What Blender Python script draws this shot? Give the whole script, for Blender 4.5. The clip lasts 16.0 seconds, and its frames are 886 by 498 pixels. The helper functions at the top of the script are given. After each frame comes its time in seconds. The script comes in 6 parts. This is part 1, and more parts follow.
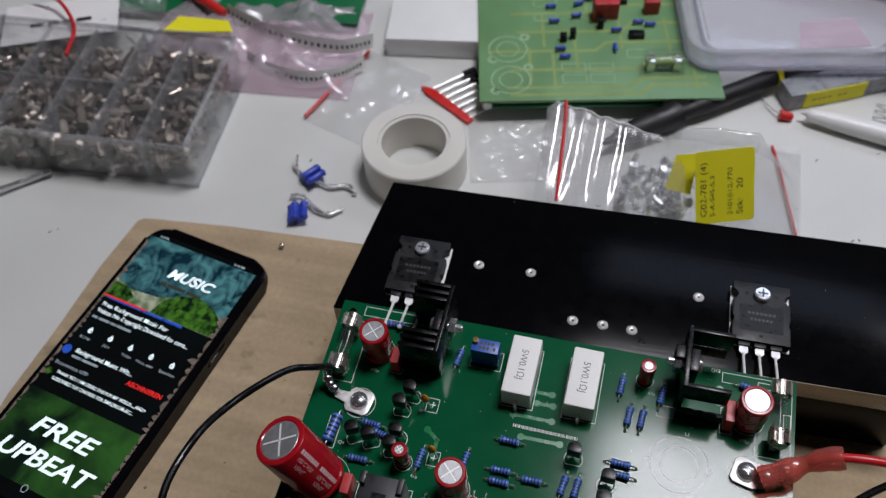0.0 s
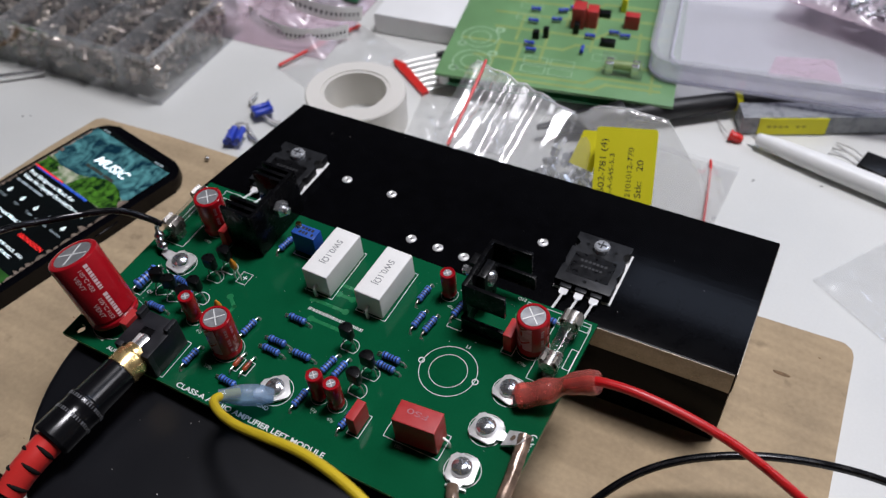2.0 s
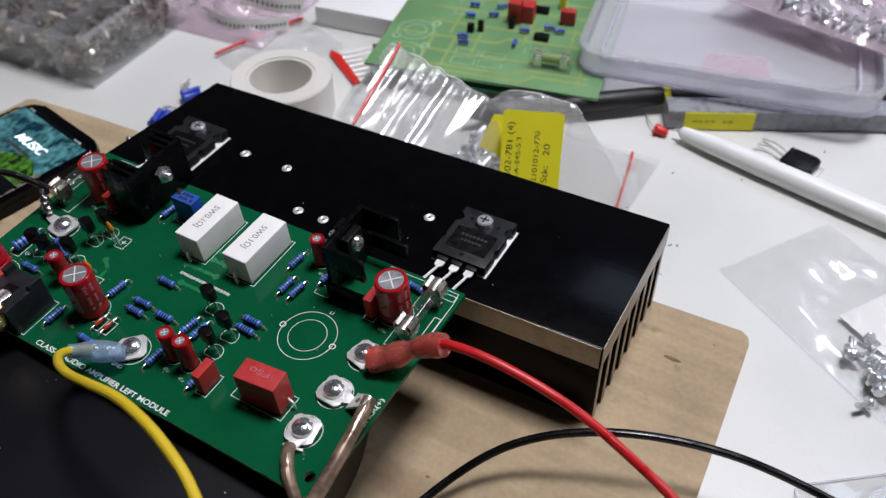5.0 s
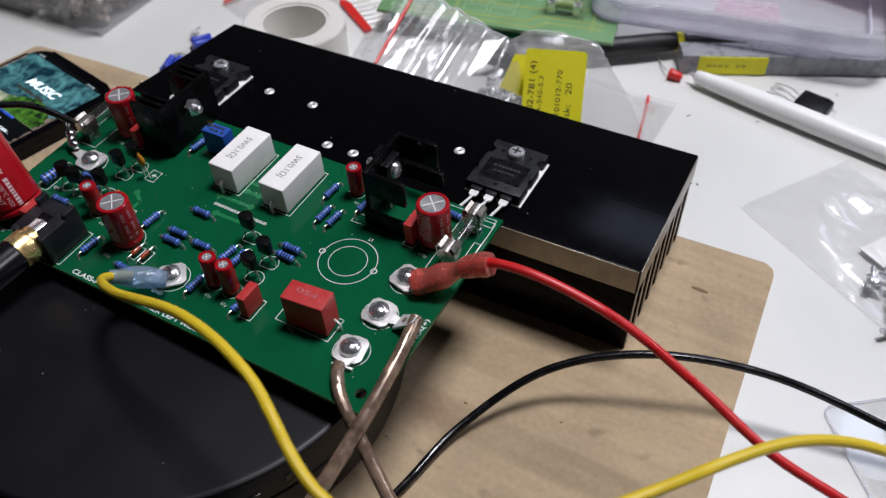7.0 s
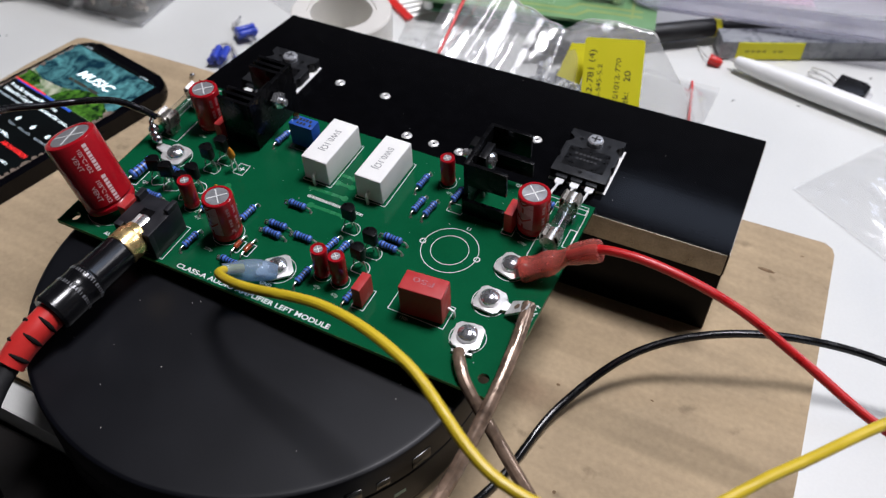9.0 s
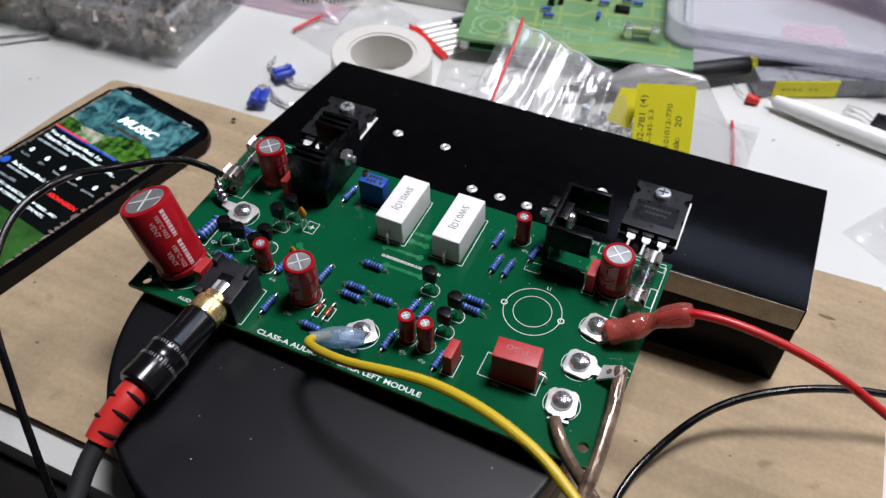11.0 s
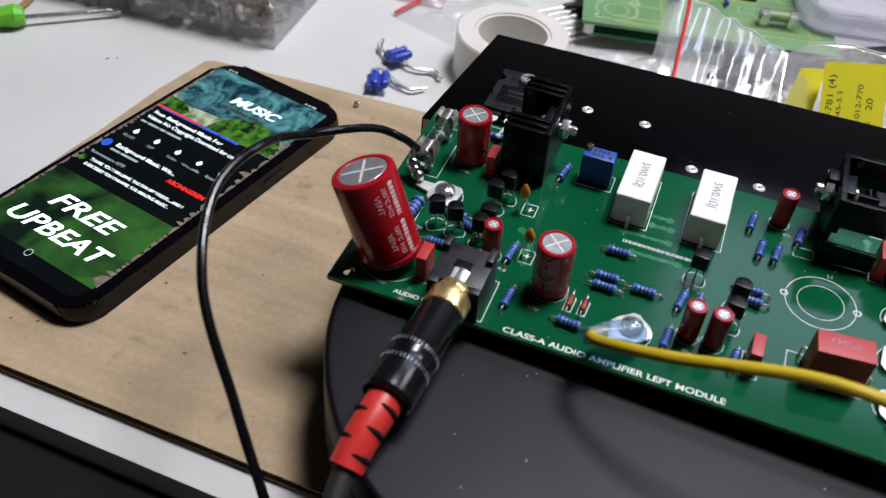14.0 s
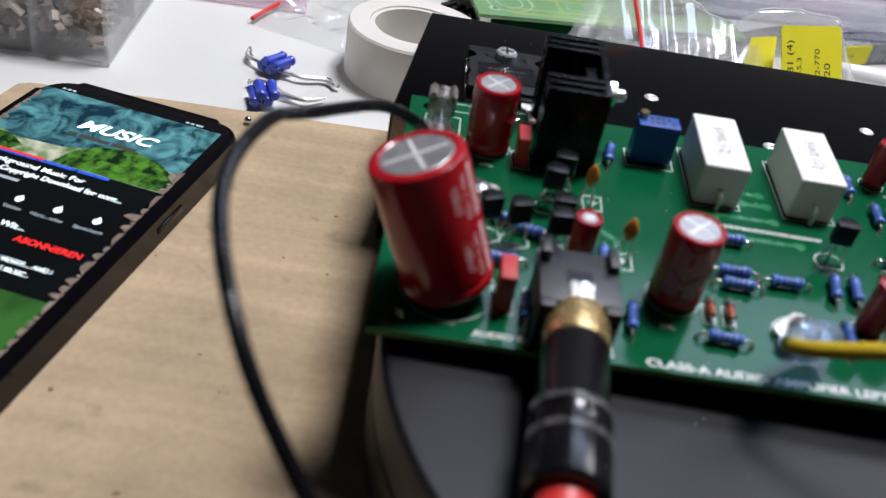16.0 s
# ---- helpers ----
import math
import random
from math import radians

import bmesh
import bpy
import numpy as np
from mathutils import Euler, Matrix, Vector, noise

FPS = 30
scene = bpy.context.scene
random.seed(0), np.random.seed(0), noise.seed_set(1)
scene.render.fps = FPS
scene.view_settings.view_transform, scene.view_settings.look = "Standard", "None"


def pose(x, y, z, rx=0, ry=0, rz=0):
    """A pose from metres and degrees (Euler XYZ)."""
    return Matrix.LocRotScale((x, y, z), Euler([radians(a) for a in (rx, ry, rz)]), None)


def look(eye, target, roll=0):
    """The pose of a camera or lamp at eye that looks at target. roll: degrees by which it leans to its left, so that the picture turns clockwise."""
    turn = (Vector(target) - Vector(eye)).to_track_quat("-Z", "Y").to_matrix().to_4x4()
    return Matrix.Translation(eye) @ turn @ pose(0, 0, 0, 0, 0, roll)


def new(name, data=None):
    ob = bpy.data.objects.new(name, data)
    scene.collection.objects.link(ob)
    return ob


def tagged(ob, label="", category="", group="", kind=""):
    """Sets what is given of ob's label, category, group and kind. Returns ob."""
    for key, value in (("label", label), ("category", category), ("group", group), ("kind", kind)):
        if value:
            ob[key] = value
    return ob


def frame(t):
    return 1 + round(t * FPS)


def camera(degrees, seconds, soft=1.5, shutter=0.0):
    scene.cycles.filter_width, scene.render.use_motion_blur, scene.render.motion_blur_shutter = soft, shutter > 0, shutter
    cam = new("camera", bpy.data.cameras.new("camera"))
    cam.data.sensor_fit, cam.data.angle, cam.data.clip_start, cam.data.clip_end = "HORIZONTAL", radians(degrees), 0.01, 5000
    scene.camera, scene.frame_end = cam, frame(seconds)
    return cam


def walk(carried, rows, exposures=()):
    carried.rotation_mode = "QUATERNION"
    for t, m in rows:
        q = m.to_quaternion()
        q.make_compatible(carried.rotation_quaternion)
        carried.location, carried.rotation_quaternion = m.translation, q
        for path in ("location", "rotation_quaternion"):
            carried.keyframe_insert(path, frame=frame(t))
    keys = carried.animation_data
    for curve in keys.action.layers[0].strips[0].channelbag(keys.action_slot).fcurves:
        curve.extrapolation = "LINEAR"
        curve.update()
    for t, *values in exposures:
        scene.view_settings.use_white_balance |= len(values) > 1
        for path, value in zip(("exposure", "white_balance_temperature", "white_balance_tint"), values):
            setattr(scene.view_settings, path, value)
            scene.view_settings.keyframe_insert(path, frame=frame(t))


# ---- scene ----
cam = camera(54.0, 16.0, 1.3)
PATH = [
    (0, 0.0379, -0.0809, 0.3169, 36.278, 2.030, 14.240),
    (0.5, 0.0601, -0.0854, 0.3039, 37.507, 2.286, 16.812),
    (1, 0.0953, -0.0912, 0.2920, 40.380, 2.315, 21.577),
    (1.5, 0.1306, -0.0960, 0.2779, 42.869, 1.216, 25.502),
    (2, 0.1554, -0.0991, 0.2704, 44.015, 1.165, 28.630),
    (2.5, 0.1828, -0.0927, 0.2672, 44.253, 1.658, 30.439),
    (3, 0.2000, -0.0858, 0.2646, 44.790, 1.834, 30.830),
    (3.5, 0.2095, -0.0838, 0.2595, 46.199, 1.749, 31.064),
    (6, 0.1993, -0.0914, 0.2476, 45.918, 0.519, 30.360),
    (6.5, 0.1981, -0.0990, 0.2435, 45.155, 0.657, 29.902),
    (7, 0.1927, -0.1067, 0.2408, 44.850, 0.164, 29.263),
    (7.5, 0.1836, -0.1162, 0.2390, 44.326, -0.070, 28.824),
    (8, 0.1745, -0.1254, 0.2409, 43.788, -0.375, 28.080),
    (10.5, 0.1274, -0.1323, 0.2574, 43.822, -1.489, 25.229),
    (11, 0.1179, -0.1331, 0.2587, 43.903, -1.750, 24.858),
    (11.5, 0.1076, -0.1344, 0.2589, 43.810, -1.908, 24.691),
    (12, 0.0989, -0.1361, 0.2589, 43.709, -2.154, 24.493),
    (12.5, 0.0900, -0.1393, 0.2593, 43.607, -2.420, 24.632),
    (13, 0.0759, -0.1429, 0.2553, 43.866, -2.831, 24.260),
    (13.5, 0.0557, -0.1488, 0.2358, 45.470, -3.320, 23.752),
    (14, 0.0264, -0.1481, 0.2100, 46.430, -4.660, 21.400),
    (14.5, 0.0061, -0.1457, 0.1874, 49.292, -6.200, 17.521),
    (15, -0.0117, -0.1319, 0.1729, 48.786, -6.640, 12.794),
    (15.5, -0.0312, -0.1165, 0.1600, 49.756, -7.798, 7.857),
    (16, -0.0452, -0.1135, 0.1436, 53.094, -9.147, 3.839),
]
walk(cam, [(t, pose(x, y, z, rx, ry, rz)) for t, x, y, z, rx, ry, rz in PATH],
     [(0, -0.61), (0.5, -0.56), (1, -0.39), (2, -0.16), (3.5, -0.05), (6, -0.08), (7.5, -0.06), (8.5, 0.05), (10.5, 0.16), (12.5, 0.18), (13.5, 0.14), (14.5, 0.27), (16, 0.4)])
cam.data.dof.use_dof, cam.data.dof.focus_distance, cam.data.dof.aperture_fstop = True, 0.275, 15.5

# world and lamps: a workshop with cool white overhead tubes, plus one added fill lamp
world = bpy.data.worlds.new("room_air")
scene.world = world
world.use_nodes = True
world.node_tree.nodes["Background"].inputs["Color"].default_value = (0.75, 0.82, 0.9, 1)
world.node_tree.nodes["Background"].inputs["Strength"].default_value = 0.25


def area_lamp(x, y, z, sx, sy, watts, target, colour):
    data = bpy.data.lights.new("overhead_lamp", "AREA")
    data.shape, data.size, data.size_y, data.energy, data.color = "RECTANGLE", sx, sy, watts, colour
    ob = new("overhead_lamp", data)
    ob.matrix_world = look((x, y, z), target)
    return ob


area_lamp(0.25, 0.40, 1.5, 0.42, 0.32, 24.5, (0.25, 0.40, 0), (0.985, 0.97, 1.04))
# weak fill lamp added from the right, not a known tube
area_lamp(1.45, 1.20, 1.5, 0.5, 0.7, 9, (0.2, 0.2, 0), (0.985, 0.97, 1.04))

# cooler tube further back over the bench
area_lamp(0.62, 1.42, 1.6, 1.2, 0.5, 6.6, (0.62, 1.42, 0), (0.80, 0.95, 1.30))


# ---- materials ----
def mat(name, colour, rough=0.5, metal=0.0, vary=0.15, scale=200.0, bump=0.0, fine=1500.0, spec=0.5, rough_vary=0.1,
        emit=0.0, random_tint=0.0, coat=0.0, soft=0.0, drawn=0.0):
    """A principled surface with colour and roughness varied at two scales and a fine relief."""
    m = bpy.data.materials.new(name)
    m.use_nodes = True
    nt = m.node_tree
    b = nt.nodes["Principled BSDF"]
    co = nt.nodes.new("ShaderNodeTexCoord")
    big = nt.nodes.new("ShaderNodeTexNoise")
    big.inputs["Scale"].default_value, big.inputs["Detail"].default_value = scale, 4
    small = nt.nodes.new("ShaderNodeTexNoise")
    small.inputs["Scale"].default_value, small.inputs["Detail"].default_value = fine, 3
    nt.links.new(co.outputs["Object"], big.inputs["Vector"])
    nt.links.new(co.outputs["Object"], small.inputs["Vector"])
    add = nt.nodes.new("ShaderNodeMath")
    add.operation = "MULTIPLY_ADD"
    nt.links.new(small.outputs["Fac"], add.inputs[0])
    add.inputs[1].default_value = 0.5
    nt.links.new(big.outputs["Fac"], add.inputs[2])
    ramp = nt.nodes.new("ShaderNodeMapRange")
    ramp.inputs["From Min"].default_value, ramp.inputs["From Max"].default_value = 0.45, 1.05
    ramp.inputs["To Min"].default_value, ramp.inputs["To Max"].default_value = 1 - vary, 1 + vary
    nt.links.new(add.outputs[0], ramp.inputs["Value"])
    mul = nt.nodes.new("ShaderNodeVectorMath")
    mul.operation = "SCALE"
    mul.inputs[0].default_value = colour
    nt.links.new(ramp.outputs[0], mul.inputs["Scale"])
    last = mul.outputs[0]
    if random_tint:
        info = nt.nodes.new("ShaderNodeObjectInfo")
        hue = nt.nodes.new("ShaderNodeHueSaturation")
        rr = nt.nodes.new("ShaderNodeMapRange")
        rr.inputs["To Min"].default_value, rr.inputs["To Max"].default_value = 1 - random_tint, 1 + random_tint
        nt.links.new(info.outputs["Random"], rr.inputs["Value"])
        nt.links.new(rr.outputs[0], hue.inputs["Value"])
        nt.links.new(last, hue.inputs["Color"])
        last = hue.outputs[0]
    nt.links.new(last, b.inputs["Base Color"])
    rv = nt.nodes.new("ShaderNodeMapRange")
    rv.inputs["From Min"].default_value, rv.inputs["From Max"].default_value = 0.3, 0.7
    rv.inputs["To Min"].default_value, rv.inputs["To Max"].default_value = max(rough - rough_vary, 0.02), min(rough + rough_vary, 1)
    nt.links.new(big.outputs["Fac"], rv.inputs["Value"])
    nt.links.new(rv.outputs[0], b.inputs["Roughness"])
    b.inputs["Metallic"].default_value = metal
    b.inputs["Specular IOR Level"].default_value = spec
    b.inputs["Coat Weight"].default_value = coat
    if soft:
        b.inputs["Subsurface Weight"].default_value, b.inputs["Subsurface Scale"].default_value = soft, 0.03
        b.inputs["Subsurface Radius"].default_value = (1, 1, 0.95)
    if emit:
        b.inputs["Emission Color"].default_value = (*colour, 1)
        b.inputs["Emission Strength"].default_value = emit
    if drawn:
        # fine die lines along the length
        mp = nt.nodes.new("ShaderNodeMapping")
        mp.inputs["Scale"].default_value = (8, 900, 900)
        ln = nt.nodes.new("ShaderNodeTexNoise")
        ln.inputs["Scale"].default_value, ln.inputs["Detail"].default_value = 1.0, 3
        nt.links.new(co.outputs["Object"], mp.inputs["Vector"])
        nt.links.new(mp.outputs[0], ln.inputs["Vector"])
        b2 = nt.nodes.new("ShaderNodeBump")
        b2.inputs["Strength"].default_value, b2.inputs["Distance"].default_value = drawn, 0.0002
        nt.links.new(ln.outputs["Fac"], b2.inputs["Height"])
        nt.links.new(b2.outputs[0], b.inputs["Normal"])
    elif bump:
        bp = nt.nodes.new("ShaderNodeBump")
        bp.inputs["Strength"].default_value, bp.inputs["Distance"].default_value = bump, 0.0003
        nt.links.new(add.outputs[0], bp.inputs["Height"])
        nt.links.new(bp.outputs[0], b.inputs["Normal"])
    return m


def film_mat(name, tint, clear=0.8, rough=0.12, crinkle=0.6, scale=60.0, body=(0.75, 0.77, 0.78), gloss=0.06, rim=0.45):
    """Thin clear plastic: mostly see-through, with a glossy skin that follows fine creases."""
    m = bpy.data.materials.new(name)
    m.use_nodes = True
    nt = m.node_tree
    nt.nodes.clear()
    out = nt.nodes.new("ShaderNodeOutputMaterial")
    tr = nt.nodes.new("ShaderNodeBsdfTransparent")
    tr.inputs["Color"].default_value = (*tint, 1)
    gl = nt.nodes.new("ShaderNodeBsdfGlossy")
    gl.inputs["Roughness"].default_value = rough
    df = nt.nodes.new("ShaderNodeBsdfDiffuse")
    df.inputs["Color"].default_value = (*body, 1)
    co = nt.nodes.new("ShaderNodeTexCoord")
    no = nt.nodes.new("ShaderNodeTexNoise")
    no.inputs["Scale"].default_value, no.inputs["Detail"].default_value = scale, 5
    no.inputs["Distortion"].default_value = 1.0
    nt.links.new(co.outputs["Object"], no.inputs["Vector"])
    bp = nt.nodes.new("ShaderNodeBump")
    bp.inputs["Strength"].default_value, bp.inputs["Distance"].default_value = crinkle, 0.004
    nt.links.new(no.outputs["Fac"], bp.inputs["Height"])
    lw = nt.nodes.new("ShaderNodeLayerWeight")
    lw.inputs["Blend"].default_value = 0.5
    pw = nt.nodes.new("ShaderNodeMath")
    pw.operation = "POWER"
    pw.inputs[1].default_value = 3.0
    fr = nt.nodes.new("ShaderNodeMath")
    fr.operation = "MULTIPLY_ADD"
    fr.inputs[1].default_value, fr.inputs[2].default_value = rim, gloss
    nt.links.new(bp.outputs[0], gl.inputs["Normal"])
    nt.links.new(bp.outputs[0], lw.inputs["Normal"])
    nt.links.new(lw.outputs["Facing"], pw.inputs[0])
    nt.links.new(pw.outputs[0], fr.inputs[0])
    a = nt.nodes.new("ShaderNodeMixShader")
    a.inputs[0].default_value = 1 - clear
    nt.links.new(tr.outputs[0], a.inputs[1])
    nt.links.new(df.outputs[0], a.inputs[2])
    bmix = nt.nodes.new("ShaderNodeMixShader")
    nt.links.new(fr.outputs[0], bmix.inputs[0])
    nt.links.new(a.outputs[0], bmix.inputs[1])
    nt.links.new(gl.outputs[0], bmix.inputs[2])
    nt.links.new(bmix.outputs[0], out.inputs["Surface"])
    return m


def card_mat():
    m = mat("corrugated_card", (0.388, 0.294, 0.185), 0.85, vary=0.20, scale=30, bump=0.6, fine=500, spec=0.2)
    nt = m.node_tree
    b = nt.nodes["Principled BSDF"]
    src = b.inputs["Base Color"].links[0].from_socket
    co = nt.nodes.new("ShaderNodeTexCoord")
    # faint flutes showing through the liner, and a few dark flecks
    mp = nt.nodes.new("ShaderNodeMapping")
    mp.inputs["Scale"].default_value = (6, 160, 1)
    st = nt.nodes.new("ShaderNodeTexNoise")
    st.inputs["Scale"].default_value, st.inputs["Detail"].default_value = 1.0, 2
    nt.links.new(co.outputs["Object"], mp.inputs["Vector"])
    nt.links.new(mp.outputs[0], st.inputs["Vector"])
    fl = nt.nodes.new("ShaderNodeTexNoise")
    fl.inputs["Scale"].default_value, fl.inputs["Detail"].default_value = 90, 6
    nt.links.new(co.outputs["Object"], fl.inputs["Vector"])
    rp = nt.nodes.new("ShaderNodeMapRange")
    rp.inputs["From Min"].default_value, rp.inputs["From Max"].default_value = 0.64, 0.74
    rp.inputs["To Min"].default_value, rp.inputs["To Max"].default_value = 1.0, 0.68
    nt.links.new(fl.outputs["Fac"], rp.inputs["Value"])
    sr = nt.nodes.new("ShaderNodeMapRange")
    sr.inputs["From Min"].default_value, sr.inputs["From Max"].default_value = 0.3, 0.7
    sr.inputs["To Min"].default_value, sr.inputs["To Max"].default_value = 0.9, 1.1
    nt.links.new(st.outputs["Fac"], sr.inputs["Value"])
    mu = nt.nodes.new("ShaderNodeMath")
    mu.operation = "MULTIPLY"
    nt.links.new(rp.outputs[0], mu.inputs[0])
    nt.links.new(sr.outputs[0], mu.inputs[1])
    sc = nt.nodes.new("ShaderNodeVectorMath")
    sc.operation = "SCALE"
    nt.links.new(src, sc.inputs[0])
    nt.links.new(mu.outputs[0], sc.inputs["Scale"])
    nt.links.new(sc.outputs[0], b.inputs["Base Color"])
    return m


TABLE = mat("white_laminate", (0.605, 0.608, 0.580), 0.42, vary=0.05, scale=18, bump=0.05, fine=900, rough_vary=0.12)
CARD = card_mat()
CARD_EDGE = mat("card_edge", (0.20, 0.13, 0.075), 0.9, vary=0.35, scale=600, bump=0.8, fine=2500, spec=0.2)
DARK_WOOD = mat("worn_black_edge", (0.006, 0.005, 0.0045), 0.8, vary=0.5, scale=90, bump=0.4, fine=900, spec=0.2)
FLOOR = mat("dark_floor", (0.03, 0.028, 0.027), 0.7, vary=0.3, scale=10, bump=0.2)
# wall and ceiling tones chosen for the reflections and fill they give
WALL = mat("unseen_grey_wall", (0.15, 0.147, 0.142), 0.9, vary=0.05, scale=3, bump=0.1, fine=200, spec=0.2)
CEILING = mat("unseen_dark_ceiling", (0.050, 0.052, 0.062), 0.9, vary=0.1, scale=3, bump=0.1, fine=200, spec=0.2)
ANODISED = mat("black_anodised", (0.002, 0.002, 0.0025), 0.15, vary=0.25, scale=140, bump=0.05, fine=2500, rough_vary=0.02, spec=0.065, drawn=0.06)
SINK_BLACK = mat("black_sheet_metal", (0.0025, 0.0025, 0.003), 0.27, vary=0.2, scale=200, bump=0.04, fine=2500, spec=0.16)
BARE_ALU = mat("sawn_aluminium", (0.285, 0.25, 0.21), 0.40, metal=0.85, vary=0.4, scale=160, bump=0.3, fine=1500, rough_vary=0.15, drawn=0.6)
STEEL = mat("nickel_steel", (0.80, 0.80, 0.81), 0.22, metal=0.9, vary=0.12, scale=400, bump=0.08, fine=3000, rough_vary=0.07)
TIN = mat("tinned_metal", (0.68, 0.67, 0.65), 0.36, metal=0.45, vary=0.2, scale=350, bump=0.15, fine=2500)
SOLDER = mat("solder_blob", (0.62, 0.62, 0.64), 0.18, metal=1.0, vary=0.2, scale=500, bump=0.3, fine=1500)
BRASS = mat("brass", (0.75, 0.5, 0.2), 0.25, metal=1.0, vary=0.15, scale=300, bump=0.05)
GOLD = mat("gold_plate", (0.85, 0.62, 0.28), 0.25, metal=0.85, vary=0.08, scale=300)
SOLDERMASK = mat("green_solder_mask", (0.003, 0.078, 0.030), 0.13, vary=0.12, scale=60, bump=0.012, fine=1200, rough_vary=0.02, spec=0.22)
TRACE = mat("green_track", (0.016, 0.17, 0.062), 0.25, vary=0.08, scale=200)
PCB_EDGE = mat("board_edge", (0.11, 0.28, 0.07), 0.6, vary=0.2, scale=300, bump=0.3)
SILK = mat("white_silkscreen", (0.72, 0.74, 0.72), 0.6, vary=0.06, scale=500)
SILK_DIM = mat("thin_silkscreen", (0.34, 0.45, 0.37), 0.6, vary=0.2, scale=700)
CERAMIC = mat("white_ceramic", (0.80, 0.79, 0.76), 0.55, vary=0.05, scale=160, bump=0.12, fine=1500)
PRINT_GREY = mat("grey_print", (0.16, 0.16, 0.165), 0.6, vary=0.3, scale=900)
RED_SLEEVE = mat("red_heatshrink", (0.33, 0.006, 0.012), 0.2, vary=0.12, scale=200, bump=0.04, rough_vary=0.06)
RED_STRIPE = mat("pale_red_stripe", (0.40, 0.145, 0.165), 0.3, vary=0.10, scale=300)
CAP_TOP = mat("capacitor_aluminium", (0.36, 0.36, 0.37), 0.38, metal=0.6, vary=0.2, scale=400, bump=0.2, fine=2000)
CAP_PRINT = mat("capacitor_print", (0.70, 0.52, 0.52), 0.5, vary=0.1, scale=600)
RED_BOX = mat("red_film_capacitor", (0.44, 0.028, 0.028), 0.42, vary=0.1, scale=300, bump=0.1, random_tint=0.08)
BLUE_R = mat("blue_resistor", (0.065, 0.165, 0.56), 0.35, vary=0.12, scale=500, bump=0.05, random_tint=0.12)
BAND_DARK = mat("dark_band", (0.012, 0.012, 0.03), 0.4, vary=0.2, scale=800)
BLUE_TRIM = mat("blue_trimmer", (0.015, 0.075, 0.36), 0.4, vary=0.1, scale=300, bump=0.06)
BLACK_EPOXY = mat("black_epoxy", (0.003, 0.003, 0.0035), 0.34, vary=0.25, scale=400, bump=0.1, fine=2500, spec=0.24)
GREY_EPOXY = mat("dark_grey_epoxy", (0.012, 0.0125, 0.014), 0.42, vary=0.2, scale=300, bump=0.12, fine=2500, spec=0.28)
LEAD = mat("tinned_lead", (0.56, 0.55, 0.52), 0.28, metal=0.85, vary=0.2, scale=350, bump=0.1, fine=2500)
DARK_MARK = mat("faint_mark", (0.020, 0.020, 0.021), 0.45, vary=0.2, scale=800)
JACK_BLACK = mat("black_plastic", (0.010, 0.010, 0.013), 0.42, vary=0.2, scale=200, bump=0.12, fine=2000)
GLASS_DIODE = mat("orange_glass_diode", (0.26, 0.045, 0.015), 0.12, vary=0.3, scale=400)
AMBER = mat("amber_ceramic_drop", (0.55, 0.22, 0.02), 0.3, vary=0.12, scale=400)
STAND = mat("matt_black_plastic", (0.0010, 0.0013, 0.0030), 0.44, vary=0.2, scale=40, bump=0.02, fine=1600, rough_vary=0.03, spec=0.29)
DUST = mat("dust_speck", (0.5, 0.48, 0.45), 0.9)
YELLOW_WIRE = mat("yellow_pvc", (0.61, 0.44, 0.02), 0.42, vary=0.08, scale=150, bump=0.08)
RED_WIRE = mat("red_pvc", (0.50, 0.012, 0.014), 0.35, vary=0.08, scale=150, bump=0.05)
BLACK_WIRE = mat("black_pvc", (0.004, 0.004, 0.005), 0.24, vary=0.2, scale=150, bump=0.05, spec=0.35)
RUBBER = mat("black_rubber", (0.016, 0.016, 0.017), 0.6, vary=0.2, scale=150, bump=0.1)
RED_BOOT = mat("red_rubber_boot", (0.58, 0.030, 0.026), 0.38, vary=0.08, scale=200, bump=0.05)
GLOSS_BLACK = mat("gloss_black_barrel", (0.005, 0.005, 0.006), 0.2, vary=0.2, scale=150, rough_vary=0.04, spec=0.4)
BARREL_MARK = mat("silver_print", (0.16, 0.16, 0.17), 0.4, metal=0.3, vary=0.4, scale=900)
SPEAKER_WIRE = mat("clear_copper_speaker_wire", (0.205, 0.14, 0.10), 0.2, metal=0.35, vary=0.8, scale=110, bump=0.12, fine=500)
BLUE_SLEEVE = film_mat("pale_blue_sleeve", (0.62, 0.75, 0.88), 0.66, 0.14, 0.4, 200, (0.38, 0.50, 0.66))
RED_CLEAR = film_mat("clear_red_sleeve", (0.93, 0.40, 0.34), 0.60, 0.12, 0.35, 200, (0.66, 0.15, 0.12))
PHONE_BLACK = mat("black_phone_glass", (0.002, 0.002, 0.003), 0.14, vary=0.2, scale=80, rough_vary=0.03, spec=0.2)
YELLOW_LABEL = mat("yellow_paper", (0.80, 0.735, 0.015), 0.6, vary=0.04, scale=100)
LABEL_PRINT = mat("black_print", (0.03, 0.03, 0.02), 0.7)
BLUE_LACQUER = mat("blue_lacquer", (0.03, 0.06, 0.42), 0.35, vary=0.15, scale=300, bump=0.1)
TAPE_WHITE = film_mat("translucent_tape", (0.99, 0.985, 0.975), 0.30, 0.3, 0.05, 60, (0.86, 0.83, 0.77), gloss=0.03)
WHITE_PLASTIC = mat("white_plastic", (0.78, 0.78, 0.77), 0.4, vary=0.04, scale=60)
OLD_PCB = mat("pale_green_board", (0.145, 0.285, 0.125), 0.4, vary=0.16, scale=45, bump=0.05)
